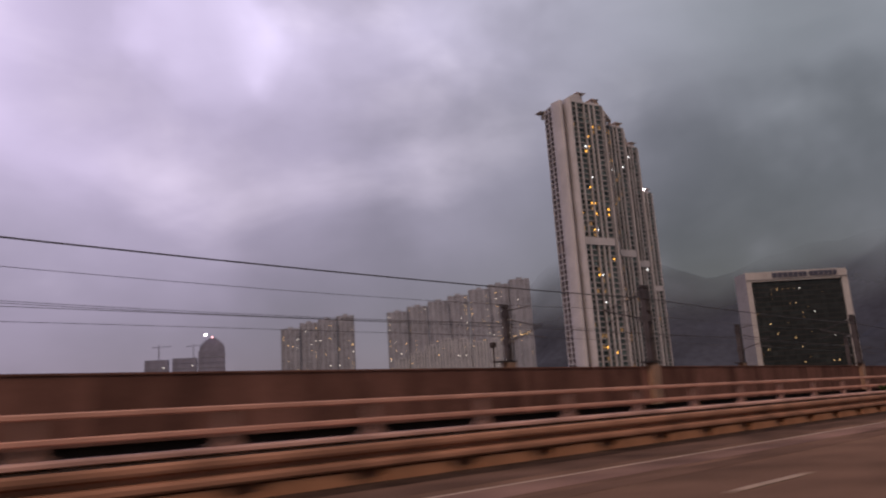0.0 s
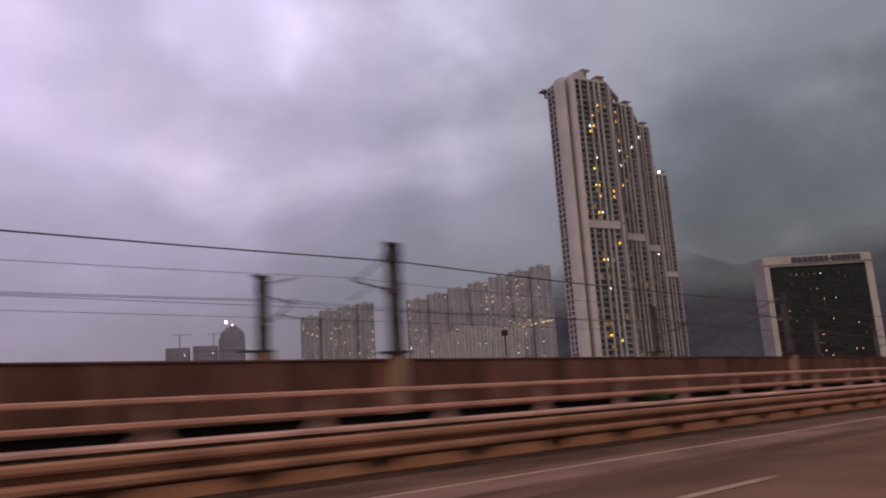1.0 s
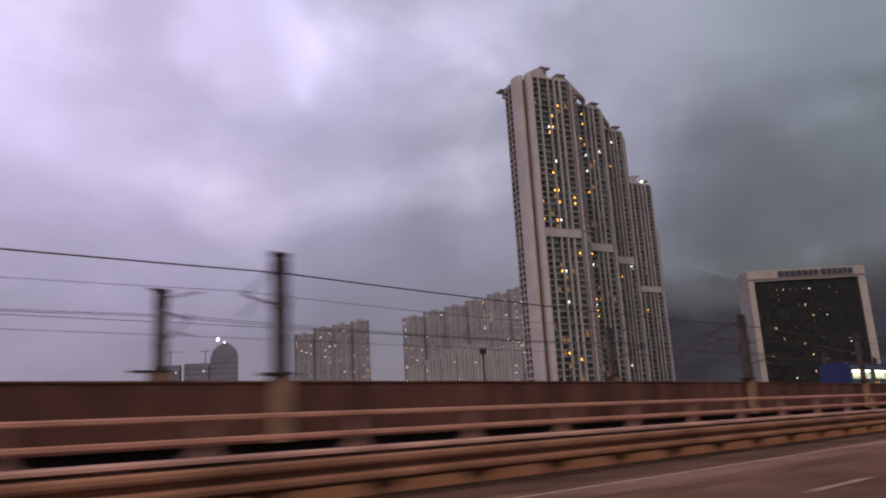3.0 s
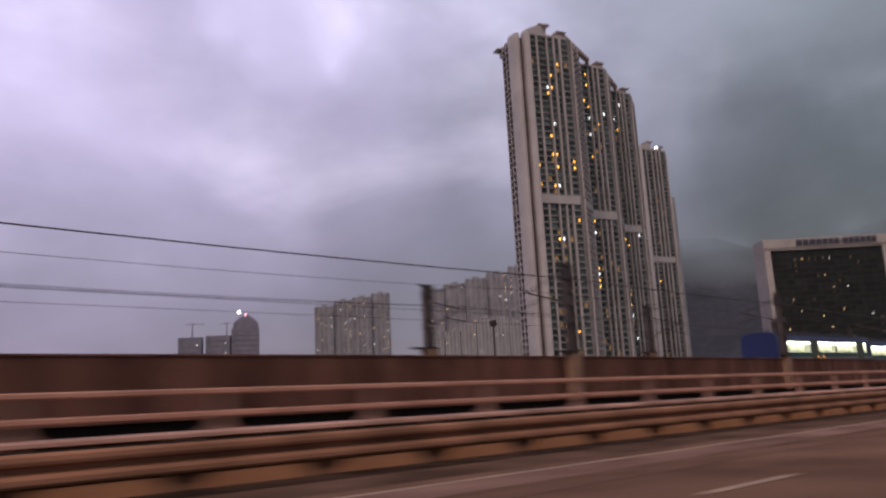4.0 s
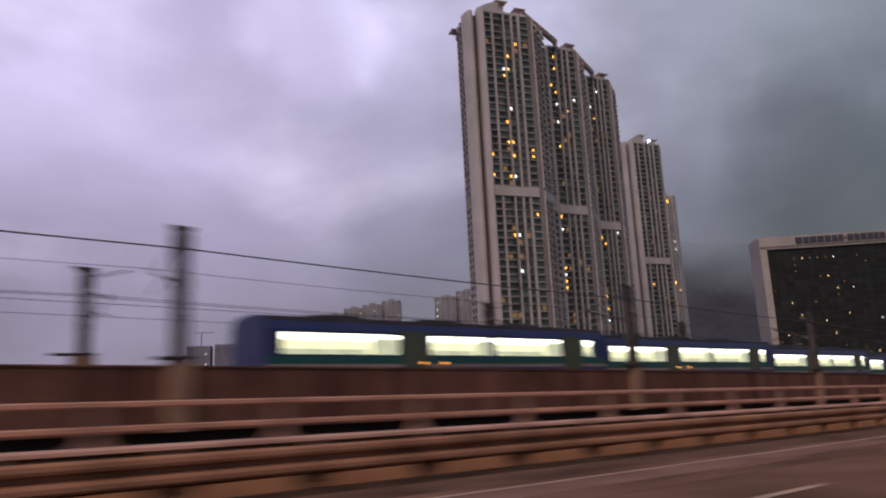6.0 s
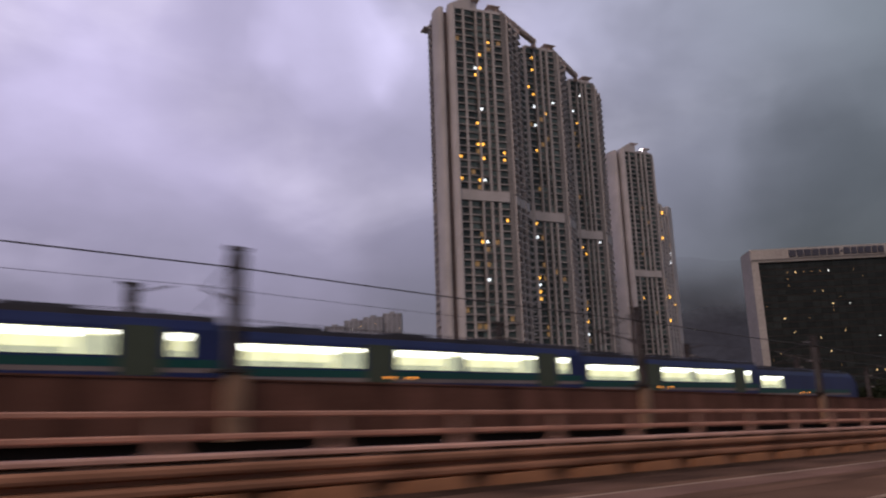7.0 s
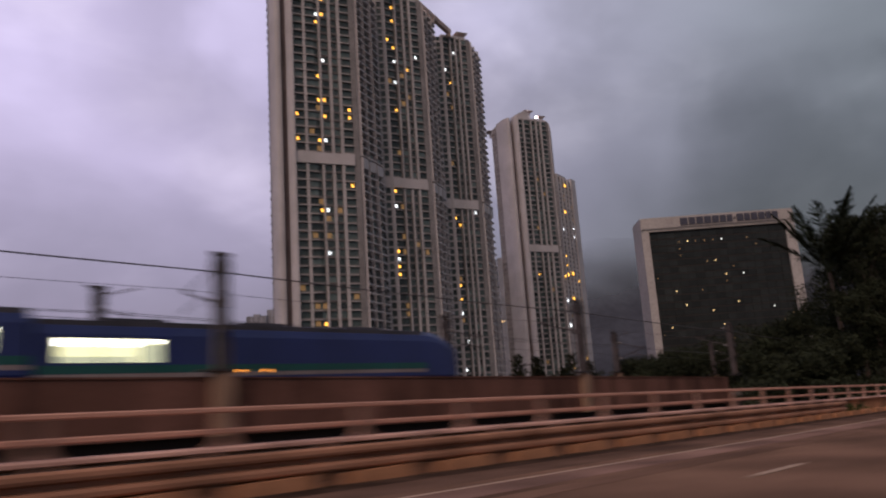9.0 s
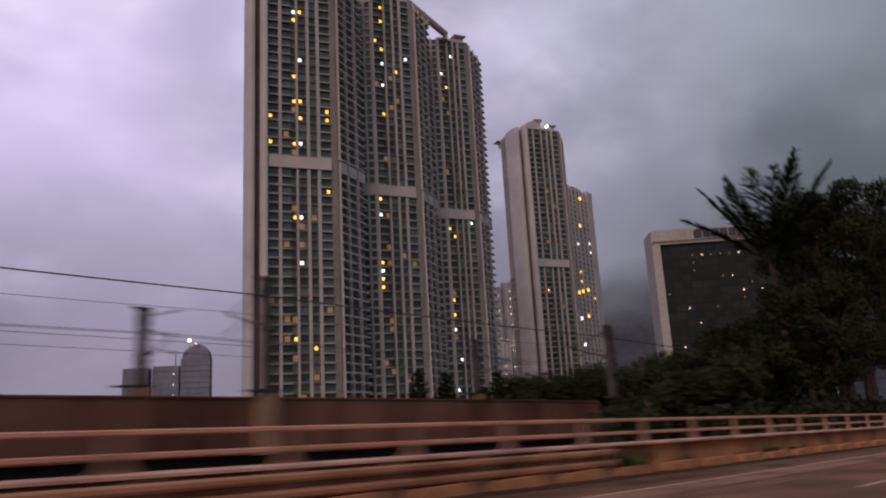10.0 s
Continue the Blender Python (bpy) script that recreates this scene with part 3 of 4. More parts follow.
# ---- apartment towers ----
FLOOR, BASE, REFUGE, BAND = 2.9, -0.6, 28, 4.0
BAYS = [(0.2, 3.9, "bay_window"), (4.9, 8.0, "bay_window"), (8.0, 9.7, "slot_window"), (10.4, 13.3, "window"), (14.3, 16.7, "window"), (17.8, 21.4, "bay_window")]


def floor_z(f):
    return BASE + f * FLOOR + (BAND - FLOOR if f > REFUGE else 0.0)


def facade_piece(bm, a, b, v0, v1, z0, z1, frame):
    """A box whose u, v plan is laid along the line from frame[0] to frame[1], v running inward."""
    p, q = Vector(frame[0]), Vector(frame[1])
    d = (q - p).normalized()
    n = Vector((-d.y, d.x))
    prism(bm, [tuple(p + d * u + n * v) for u, v in ((a, v0), (b, v0), (b, v1), (a, v1))], z0, z1)


def apartment_tower(label, at, turn, floors, end, lit, seed, random_lit=0.045, side=1.0, wide=21.4, deep=16.5, back=9.1, reach=None):
    """u runs along the front, v to the back. end: with the broad end piers, or with a turned first face.
    wide: the front's length, deep: the end wall's, back: that of its broad pier, reach: where the roof canopy ends, in u and v."""
    r = random.Random(seed)
    top = floor_z(floors)
    ob = thing("apartment_tower", label, "apartment tower", (*at, 0), turn, "apartment towers")
    shift = 0.0 if end else -4.9
    ratio = wide / (21.4 + shift)
    bays = [((a + shift) * ratio, (b + shift) * ratio, k) for a, b, k in BAYS if a + shift >= -0.1]
    first = 6 - len(bays)
    e = bays[-1][1]
    left = [(4.0, 26 + deep - 16), (-2.4, deep + 1.2), (-4.7, deep), (-5.4, back), (-3.4, 8.6), (-3.4, 4.4), (0.3, 4.4)] if end else [(-7.0, 30), (-7.0, 5.0), (-6.2, 3.9), (0.4, 1.2)]
    bm = bmesh.new()
    prism(bm, [(0.3, 1.3), (e + 2 * side, 1.3), (e + 5.5 * side, 4.8), (e + 9.6 * side, 8.4), (e + 13.4 * side, 12.6), (e + 13.4 * side, 24)] + left, GROUND - 1, top)
    part("core", bm, "recess", ob, "brown recessed wall")
    gaps = [(b, a2) for (_, b, _), (a2, _, _) in zip(bays, bays[1:]) if a2 - b > 0.2]
    for i, (a, b) in enumerate(gaps):
        bm = bmesh.new()
        box(bm, a, b, -0.05, 1.5, GROUND - 1, top + 0.5)
        part("pier", bm, "tower_pier", ob)
    bm = bmesh.new()
    box(bm, e, e + 2.0 * side, 0.35, 1.5, GROUND - 1, top + 0.5)
    part("pier", bm, "tower_dim", ob)
    if end:
        bm = bmesh.new()
        prism(bm, [(0.2, -1.1), (0.2, 1.5), (0.6, 4.6), (-1.3, 4.6), (-1.9, 1.6), (-1.75, 0.5), (-1.0, -0.9), (-0.4, -1.25)], GROUND - 1, top + 1.6)
        part("pier", bm, "tower", ob, "broad cream corner pier")
        bm = bmesh.new()
        prism(bm, [(-3.3, 2.5), (-3.6, 2.1), (-4.6, 1.9), (-5.3, 2.3), (-5.9, 3.9), (-6.3, 6.2), (-6.25, back - 0.7), (-5.8, back), (-3.3, back)], GROUND - 1, top + 0.8)
        part("pier", bm, "tower", ob, "broad rounded cream pier on the end wall")
        side_face = ((-5.0, deep), (-5.65, back + 0.2))
    else:
        side_face = None
        bm = bmesh.new()
        prism(bm, [(0.0, -0.1), (0.6, 1.4), (-0.4, 1.4), (-0.9, 0.2)], GROUND - 1, top + 0.5)
        part("pier", bm, "tower", ob)
        bm = bmesh.new()
        prism(bm, [(-6.6, 2.6), (-5.8, 2.3), (-5.4, 4.0), (-7.0, 6.0)], GROUND - 1, top + 0.3)
        part("pier", bm, "tower", ob)
    # one mesh of each kind, repeated up the floors
    sets = []
    for k, (a, b, kind) in enumerate(bays):
        v0 = {"bay_window": 0.22, "window": 0.40, "slot_window": 0.75}[kind]
        bm = bmesh.new()
        box(bm, a, b, v0, 1.4, -0.12, 0.62)
        if kind == "bay_window":
            box(bm, a + 0.05, b - 0.05, v0 - 0.34, v0 + 0.1, -0.10, 0.12)
        else:
            box(bm, a + 0.02, b - 0.02, v0 - 0.16, v0 + 0.1, 0.42, 0.60)
        for face in list(bm.faces)[6:]:
            face.material_index = 1
        sp = shared("spandrel", bm, "tower_spandrel", "tower_pier" if kind == "bay_window" else "tower_dim")
        panes = {}
        g = v0 + 0.42
        for mat in ("glass", "lit_gold", "lit_dim", "lit_white"):
            bm = bmesh.new()
            if mat == "lit_dim":
                m = a + (b - a) * (0.35 + 0.15 * (k % 3))
                box(bm, m - 0.75, m + 0.75, g - 0.03, g + 0.1, 0.8, 2.6)
            elif mat == "glass":
                box(bm, a, b, g, g + 0.1, 0.60, 2.80)
                for j in range(1, 3 if b - a > 3 else 2):
                    m = a + (b - a) * j / (3 if b - a > 3 else 2)
                    box(bm, m - 0.05, m + 0.05, g - 0.07, g + 0.02, 0.60, 2.80)
            else:
                m = a + (b - a) * (0.3 + 0.2 * (k % 3))
                box(bm, m - 0.45, m + 0.45, g - 0.03, g + 0.1, 1.1, 2.2)
            panes[mat] = shared(kind, bm, mat)
        sets.append((kind, sp, panes))
    frames = [("balcony", ((e + a * side, p), (e + b * side, q)), math.hypot((b - a) * side, q - p)) for a, p, b, q in ((2.3, 1.4, 5.4, 4.5), (5.9, 5.0, 9.3, 7.9), (9.9, 8.6, 13.2, 12.2))]
    balconies = []
    for name, fr, w in frames:
        bm = bmesh.new()
        facade_piece(bm, 0.1, w - 0.1, -1.35, 0.6, -0.12, 0.08, fr)
        facade_piece(bm, 0.1, w - 0.1, -1.35, -1.25, 0.08, 0.36, fr)
        facade_piece(bm, 0.05, 0.25, -1.15, 0.5, 0.08, 2.8, fr)
        slab = shared("balcony", bm, "tower")
        bm = bmesh.new()
        facade_piece(bm, 0.3, w - 0.2, 0.1, 0.25, 0.1, 2.75, fr)
        balconies.append((slab, shared("balcony_door", bm, "glass")))
    extra = []
    for fr, n in ([(side_face, 2 if deep < 18 else 3)] if end else [((( -5.7, 2.2), (-0.9, 0.25)), 2)]):
        w = (Vector(fr[1]) - Vector(fr[0])).length
        for j in range(n):
            a, b = w * (j + 0.10) / n, w * (j + 0.90) / n
            bm = bmesh.new()
            facade_piece(bm, a, b, 0.05, 1.2, -0.12, 0.62, fr)
            if end:
                facade_piece(bm, a + 0.2, b - 0.2, -0.5, 0.1, -0.10, 0.22, fr)
            sp = shared("side_sill", bm, "tower_pier")
            bm = bmesh.new()
            facade_piece(bm, a, b, 0.45, 1.2, 0.60, 2.80, fr)
            extra.append((sp, shared("side_window", bm, "glass")))
        for j in range(n + 1):
            bm = bmesh.new()
            facade_piece(bm, w * j / n - 0.42, w * j / n + 0.42, -0.12, 1.0, GROUND - 1, top + 0.3, fr)
            part("pier", bm, "tower_pier", ob)
    for f in range(-2, floors):
        if f == REFUGE:
            continue
        z = floor_z(f)
        for k, (kind, sp, panes) in enumerate(sets):
            place("spandrel", sp, ob, (0, 0, z))
            mat = lit.get((f, k + first), "glass")
            if mat == "glass" and r.random() < random_lit:
                mat = "lit_dim" if r.random() < 0.55 else r.choice(("lit_gold", "lit_gold", "lit_gold", "lit_white"))
            place(kind, panes["glass"], ob, (0, 0, z))
            if mat != "glass":
                place("lit_window", panes[mat], ob, (0, 0, z))
        for slab, door in balconies:
            place("balcony", slab, ob, (0, 0, z))
            place("balcony_door", door, ob, (0, 0, z))
        for sp, wn in extra:
            place("side_sill", sp, ob, (0, 0, z))
            place("side_window", wn, ob, (0, 0, z))
    # the pale refuge-floor band, which steps back with the plan
    zb = floor_z(REFUGE)
    bm = bmesh.new()
    box(bm, 0.0, e, -0.28, 1.4, zb, zb + BAND - 0.2)
    part("refuge_band", bm, "tower", ob, "plain pale band at the refuge floor")
    for name, fr, w in frames:
        bm = bmesh.new()
        facade_piece(bm, 0.1, w - 0.3, -1.2, 0.5, zb - 0.3, zb + BAND - 0.6, fr)
        part("refuge_step", bm, "tower", ob)
    if not end:
        bm = bmesh.new()
        facade_piece(bm, -0.2, 5.0, -0.2, 1.0, zb, zb + BAND - 0.2, ((-5.7, 2.2), (-0.9, 0.25)))
        part("refuge_step", bm, "tower", ob)
    # crown: parapet, arched gable, upturned hats and the long canopy over the stepped side
    bm = bmesh.new()
    box(bm, 0.0, e, 0.3, 6.0, top, top + 1.0)
    part("parapet", bm, "tower", ob)
    if end:
        bm = bmesh.new()
        arch = [(-1.3, 0.0)] + [(-1.3 + 9.3 * i / 8, 2.0 + 3.6 * math.sin(math.pi / 2 * i / 8)) for i in range(9)] + [(8.0, 0.0)]
        lo = [bm.verts.new((x, 1.0, top + z)) for x, z in arch]
        hi = [bm.verts.new((x, 5.0, top + z)) for x, z in arch]
        bm.faces.new(lo)
        bm.faces.new(hi[::-1])
        for i in range(len(arch)):
            j = (i + 1) % len(arch)
            bm.faces.new((lo[j], lo[i], hi[i], hi[j]))
        part("gable", bm, "tower", ob, "arched cream roof gable")
    hats = [(-3.6, deep + 4.5, top - 0.4, 2.6), (9.6, 4.0, top + 5.6, 2.9), (e - 2.6, 2.4, top + 2.4, 2.6)] if end else [(e - 1.6, 2.6, top + 2.2, 2.8)]
    for u, v, z, w in hats:
        hat = bmesh.new()
        rings = [[hat.verts.new((u + dx * w * k, v + dy * w * k, z + h)) for dx, dy in ((-1, -1), (1, -1), (1, 1), (-1, 1))] for k, h in ((0.5, 0.0), (1.0, 0.75), (1.05, 1.05), (0.3, 1.9))]
        for p, q in zip(rings, rings[1:]):
            for i in range(4):
                j = (i + 1) % 4
                hat.faces.new((p[i], p[j], q[j], q[i]))
        hat.faces.new(rings[0][::-1])
        hat.faces.new(rings[-1])
        part("roof_hat", hat, "hat", ob, "upturned tan tiled roof hat")
        bm = bmesh.new()
        if v > 15:
            box(bm, u, u + 4.0, v - 1, v + 1, z - 2.5, z + 0.02)
        else:
            prism(bm, [(u - w * 0.9, v - 1.2), (u + w * 0.55, v - 1.2), (u + w * 0.55, v + 1.5), (u - w * 0.9, v + 1.5)], top + 0.5, z + 0.02)
        part("hat_post", bm, "tower", ob)
    if reach is None:
        return ob
    fr = ((e - 2.2, 1.2), reach)
    w = (Vector(fr[1]) - Vector(fr[0])).length
    bm = bmesh.new()
    facade_piece(bm, 0, w, -1.0, 1.2, top + 2.3, top + 3.5, fr)
    facade_piece(bm, 0.3, w - 0.3, -0.8, 1.0, top + 1.5, top + 2.3, fr)
    facade_piece(bm, 0.4, w - 0.4, -0.7, 0.9, top + 3.5, top + 3.9, fr)
    facade_piece(bm, 1.2, w - 1.2, -0.3, 0.4, top + 3.9, top + 4.2, fr)
    part("canopy", bm, "hat", ob, "long tan tiled roof canopy")
    for u in (0.42 * w, 0.54 * w, w - 0.9):
        bm = bmesh.new()
        facade_piece(bm, u - 0.55, u + 0.55, -0.85, 1.0, top - 0.3, top + 2.35, fr)
        part("canopy_post", bm, "hat", ob)
    bm = bmesh.new()
    facade_piece(bm, 0.2, 0.32 * w, -0.85, 1.0, top - 0.3, top + 2.35, fr)
    part("canopy_wall", bm, "hat", ob)
    # the stepped wing carries the posts
    bm = bmesh.new()
    facade_piece(bm, 0.1 * w, 0.57 * w, -0.6, 7.0, top - 0.9, top + 0.55, fr)
    part("wing_parapet", bm, "hat", ob)
    return ob


def lights(**rooms):
    return {(f, k): "lit_" + kind for kind, places in rooms.items() for f, k in places}


ROOMS_A = lights(dim=[(7, 2), (11, 1), (12, 5), (13, 0), (19, 3), (21, 3), (22, 4), (23, 2), (29, 2)], gold=[(8, 4), (9, 2), (22, 2), (30, 0), (30, 2), (33, 3), (34, 5), (35, 2), (35, 3), (38, 2), (45, 2), (46, 3), (48, 3)], white=[(17, 3), (22, 3), (46, 2)])
ROOMS_B = lights(dim=[(6, 2), (7, 1), (11, 2), (12, 2), (19, 2), (19, 5), (21, 2), (25, 2)], gold=[(16, 1), (17, 1), (27, 1), (38, 2), (47, 2), (48, 1), (51, 2)], white=[(18, 1), (25, 1), (42, 2), (45, 2), (46, 5)])
ROOMS_C = lights(dim=[(17, 1), (34, 1), (45, 1)], gold=[(26, 1)], white=[(4, 1), (8, 2), (12, 1), (27, 5), (49, 1), (52, 3)])
apartment_tower("tall cream apartment tower with broad rounded end piers", (314.5, 233.8), -14, 55, True, ROOMS_A, 3, wide=20.3, reach=(46.3, 21.9))
apartment_tower("tall cream and taupe apartment tower in the middle of the row", (360.5, 245.2), -9, 55, False, ROOMS_B, 5, wide=14.4, reach=(41.6, 22.1))
apartment_tower("tall cream and taupe apartment tower closing the row", (401.3, 261.0), -10, 55, False, ROOMS_C, 8, side=1.0, wide=11.8)
apartment_tower("separate tall cream apartment tower with a rooftop lamp", (500.2, 321.0), -11, 55, True, {}, 11, 0.02, side=0.75, wide=20.0, deep=21.5, back=14.5)
# the lamp on the roof of the separate tower
bm = bmesh.new()
rod(bm, (0, 0, -1.6), (0, 0, 0), 0.12)
lamp = tagged(part("rooftop_lamp", bm, "steel"), "bright white floodlight on the tower roof", "floodlight")
lamp.matrix_world = pose(513.9, 319.0, 162.5)
bm = bmesh.new()
bmesh.ops.create_icosphere(bm, subdivisions=2, radius=0.75)
part("bulb", bm, "beacon", lamp)


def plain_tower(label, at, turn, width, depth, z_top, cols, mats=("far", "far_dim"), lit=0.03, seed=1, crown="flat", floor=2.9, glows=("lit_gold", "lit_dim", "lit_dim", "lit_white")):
    """A farther block: body, window columns in recesses, roof house, some lit rooms."""
    r = random.Random(seed)
    ob = thing("apartment_block", label, "apartment block", (*at, 0), turn, "distant blocks")
    bm = bmesh.new()
    prism(bm, [(0, 0.9), (width, 0.9), (width, depth), (0, depth)], GROUND - 1, z_top)
    part("body", bm, mats[1], ob)
    step = width / cols
    for i in range(cols + 1):
        bm = bmesh.new()
        w = 0.20 * step if i not in (0, cols) else 0.28 * step
        if crown == "stepped":
            w = (0.07, 0.20, 0.11, 0.20, 0.07)[i % 5] * step
        x = i * step
        box(bm, max(0, x - w), min(width, x + w), 0.0, depth - 0.2, GROUND - 1, z_top + (0.8 if i in (0, cols) else 0.3))
        part("pier", bm, mats[0], ob)
    bm = bmesh.new()
    n = int((z_top - 2) / floor)
    for f in range(n):
        box(bm, 0.1, width - 0.1, 0.45, 1.0, f * floor - 0.2, f * floor + 0.75)
    tagged(part("window_grid", bm, mats[0], ob), kind="stuff")
    bm = bmesh.new()
    if crown == "stepped":
        for a, b, h in ((0.02, 0.30, 1.6), (0.36, 0.66, 4.4), (0.72, 0.98, 1.6)):
            box(bm, width * a, width * b, 0.6, depth * 0.7, z_top, z_top + h)
    else:
        box(bm, width * 0.3, width * 0.7, 2, depth * 0.6, z_top, z_top + 2.5)
    part("roof_house", bm, mats[0], ob)
    often = [r.choice((0.25, 0.3, 0.6, 2.6)) for _ in range(cols)]
    for f in range(4, n):
        for i in range(cols):
            if r.random() < lit * often[i]:
                bm = bmesh.new()
                x = (i + 0.5) * step
                w = min(0.6, step * 0.25)
                box(bm, x - w, x + w, 0.40, 0.95, f * floor + 1.0, f * floor + 2.2)
                part("lit_window", bm, r.choice(glows), ob, "lit window")
    return ob


t5 = plain_tower("pale apartment block with a cream edge pier, rows of lit rooms", (557.5, 351.0), 20, 34, 16, 143, 6, ("tower", "glass"), 0.05, 21, "flat", 3.0, ("lit_gold", "lit_dim", "lit_dim", "lit_white", "lit_gold"))
bm = bmesh.new()
prism(bm, [(27.5, -0.3), (34.5, -0.3), (36.0, 3.0), (36.0, 16.5), (27.5, 16.5)], GROUND - 1, 145)
part("edge_pier", bm, "tower", t5, "broad cream edge pier")
for u, z in [(2.2, 74.8), (8.0, 76.2), (15.5, 77.7), (12.6, 61.1), (2.7, 58.9), (16.4, 137.8), (12.4, 118.9), (3.9, 43.2)]:
    bm = bmesh.new()
    box(bm, u - 0.9, u + 0.9, -0.34, 0.2, z - 0.9, z + 0.9)
    part("lit_window", bm, "lit_gold" if z > 60 else "lit_white", t5, "bright lit window")
plain_tower("lower grey apartment block between the towers", (463.0, 352.0), 10, 36, 16, 84, 8, ("tower_dim", "glass"), 0.06, 22)
# blocks across the bay, with haze put into their wall colours
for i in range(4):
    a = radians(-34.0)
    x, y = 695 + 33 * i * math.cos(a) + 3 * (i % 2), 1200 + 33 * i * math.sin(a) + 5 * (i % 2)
    plain_tower("grey apartment block across the bay, haze put into its colour", (x, y), -34, 32.8, 24, (160, 170, 174, 180)[i], 4, lit=0.09, seed=30 + i, crown="stepped", glows=("far_gold", "far_faint", "far_faint", "far_white"))
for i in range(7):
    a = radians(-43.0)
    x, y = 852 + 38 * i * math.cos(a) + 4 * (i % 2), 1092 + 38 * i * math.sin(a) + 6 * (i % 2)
    plain_tower("grey apartment block in a rising row, haze put into its colour", (x, y), -43, 37.8, 26, (181, 190, 196, 205, 213, 221, 227)[i], 4, lit=0.09, seed=40 + i, crown="stepped", glows=("far_gold", "far_faint", "far_faint", "far_white"))
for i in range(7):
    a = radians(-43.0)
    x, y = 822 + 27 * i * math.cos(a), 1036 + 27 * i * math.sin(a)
    plain_tower("low stepped block before the far row, haze put into its pale colour", (x, y), -43, 25, 20, (92, 101, 112, 121, 119, 112, 116)[i], 4, ("far_pale", "far_dim"), 0.03, 60 + i, glows=("far_gold", "far_faint", "far_white"))
bm = bmesh.new()
rr = random.Random(9)
a = radians(-43.0)
for k in range(26):
    u = 186 + k * 3.1 + rr.uniform(-0.8, 0.8)
    x, y = 852 + u * math.cos(a) - 1.2 * math.sin(-a), 1092 + u * math.sin(a) - 1.2 * math.cos(a)
    if rr.random() < 0.5:
        box(bm, x - 0.5, x + 0.5, y - 0.5, y + 0.5, 116 + 0.16 * (u - 186), 117.2 + 0.16 * (u - 186))
tagged(part("lamp_chain", bm, "far_gold"), "chain of small warm lamps on the hazy row", "lamps", kind="stuff")
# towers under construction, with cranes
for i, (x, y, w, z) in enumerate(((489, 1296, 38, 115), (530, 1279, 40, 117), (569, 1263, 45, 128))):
    ob = thing("unfinished_tower", "dark netted tower under construction, haze blue put into its colour", "construction tower", (x, y, 0), -26, "unfinished towers")
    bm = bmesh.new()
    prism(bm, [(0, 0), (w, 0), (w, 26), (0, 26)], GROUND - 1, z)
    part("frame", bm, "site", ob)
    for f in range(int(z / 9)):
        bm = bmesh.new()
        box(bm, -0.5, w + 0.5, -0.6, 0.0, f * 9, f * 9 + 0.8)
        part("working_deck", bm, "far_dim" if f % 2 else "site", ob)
    if i == 2:
        bm = bmesh.new()
        for k in range(7):
            q, h = 1 - (k / 7) ** 2.2, 3.4
            prism(bm, [(w * 0.52 - 21 * q, 13 - 12 * q), (w * 0.52 + 21 * q, 13 - 12 * q), (w * 0.52 + 21 * q, 13 + 12 * q), (w * 0.52 - 21 * q, 13 + 12 * q)], z + k * h, z + (k + 1) * h)
        part("upper_frame", bm, "site", ob)
    else:
        for k in range(4):
            bm = bmesh.new()
            box(bm, w * 0.8, w * 0.8 + 1.3, -0.9, -0.55, z - 14 - 17 * k, z - 12.7 - 17 * k)
            part("site_lamp", bm, "far_white", ob, "small white work lamp")
for i, (x, y, z) in enumerate(((511, 1290, 136), (562, 1266, 136))):
    ob = thing("tower_crane", "thin dark tower crane above an unfinished tower", "crane", (x, y, 0), 0, "cranes")
    bm = bmesh.new()
    rod(bm, (0, 0, 100), (0, 0, z), 0.9, 0.9, 4)
    part("crane_mast", bm, "site", ob)
    bm = bmesh.new()
    rod(bm, (-10, 4, z + 1), (18, -7, z + 2), 0.6, 0.5, 4)
    rod(bm, (0, 0, z), (0, 0, z + 6), 0.5, 0.3, 4)
    part("jib", bm, "site", ob)
for x, y, z, mat, rad in ((580, 1257, 156.5, "beacon", 2.2), (590, 1253, 151.5, "beacon_red", 1.4)):
    ob = thing("beacon_lamp", "small bright site lamp on a pole of the unfinished tower", "lamp", (x, y, z), 0, "site lamps")
    bm = bmesh.new()
    bmesh.ops.create_icosphere(bm, subdivisions=2, radius=rad)
    part("bulb", bm, mat, ob)
    bm = bmesh.new()
    rod(bm, (0, 0, -12), (0, 0, -0.5), 0.3)
    part("pole", bm, "site", ob)

# ---- the hotel slab ----
hotel = thing("hotel_building", "broad hotel slab, dark glass front in a pale frame", "hotel", (494.2, 236.6, 0), -39)
for name, args in (("frame_side", (-1.5, 2.0, -1.2, 16, GROUND - 1, 72)), ("frame_side", (65.0, 69.5, -1.2, 16, GROUND - 1, 72)), ("frame_top", (-1.5, 69.5, -1.2, 16, 72, 78.6))):
    bm = bmesh.new()
    box(bm, *args)
    bmesh.ops.bevel(bm, geom=[e for e in bm.edges], offset=0.8 if name == "frame_top" else 0.3, segments=2)
    part(name, bm, "hotel", hotel)
bm = bmesh.new()
box(bm, 2.0, 65.0, 0.4, 14, GROUND - 1, 72)
part("core", bm, "hotel_glass", hotel)
bm = bmesh.new()
box(bm, -1.0, 69.0, -1.6, -1.2, 73.0, 73.5)
part("ledge", bm, "tower_dim", hotel)
r = random.Random(4)
bm = bmesh.new()
box(bm, 0.06, 3.88, 0.0, 0.38, 0.25, 3.05)
pane = shared("pane", bm, "hotel_glass")
litpane = {}
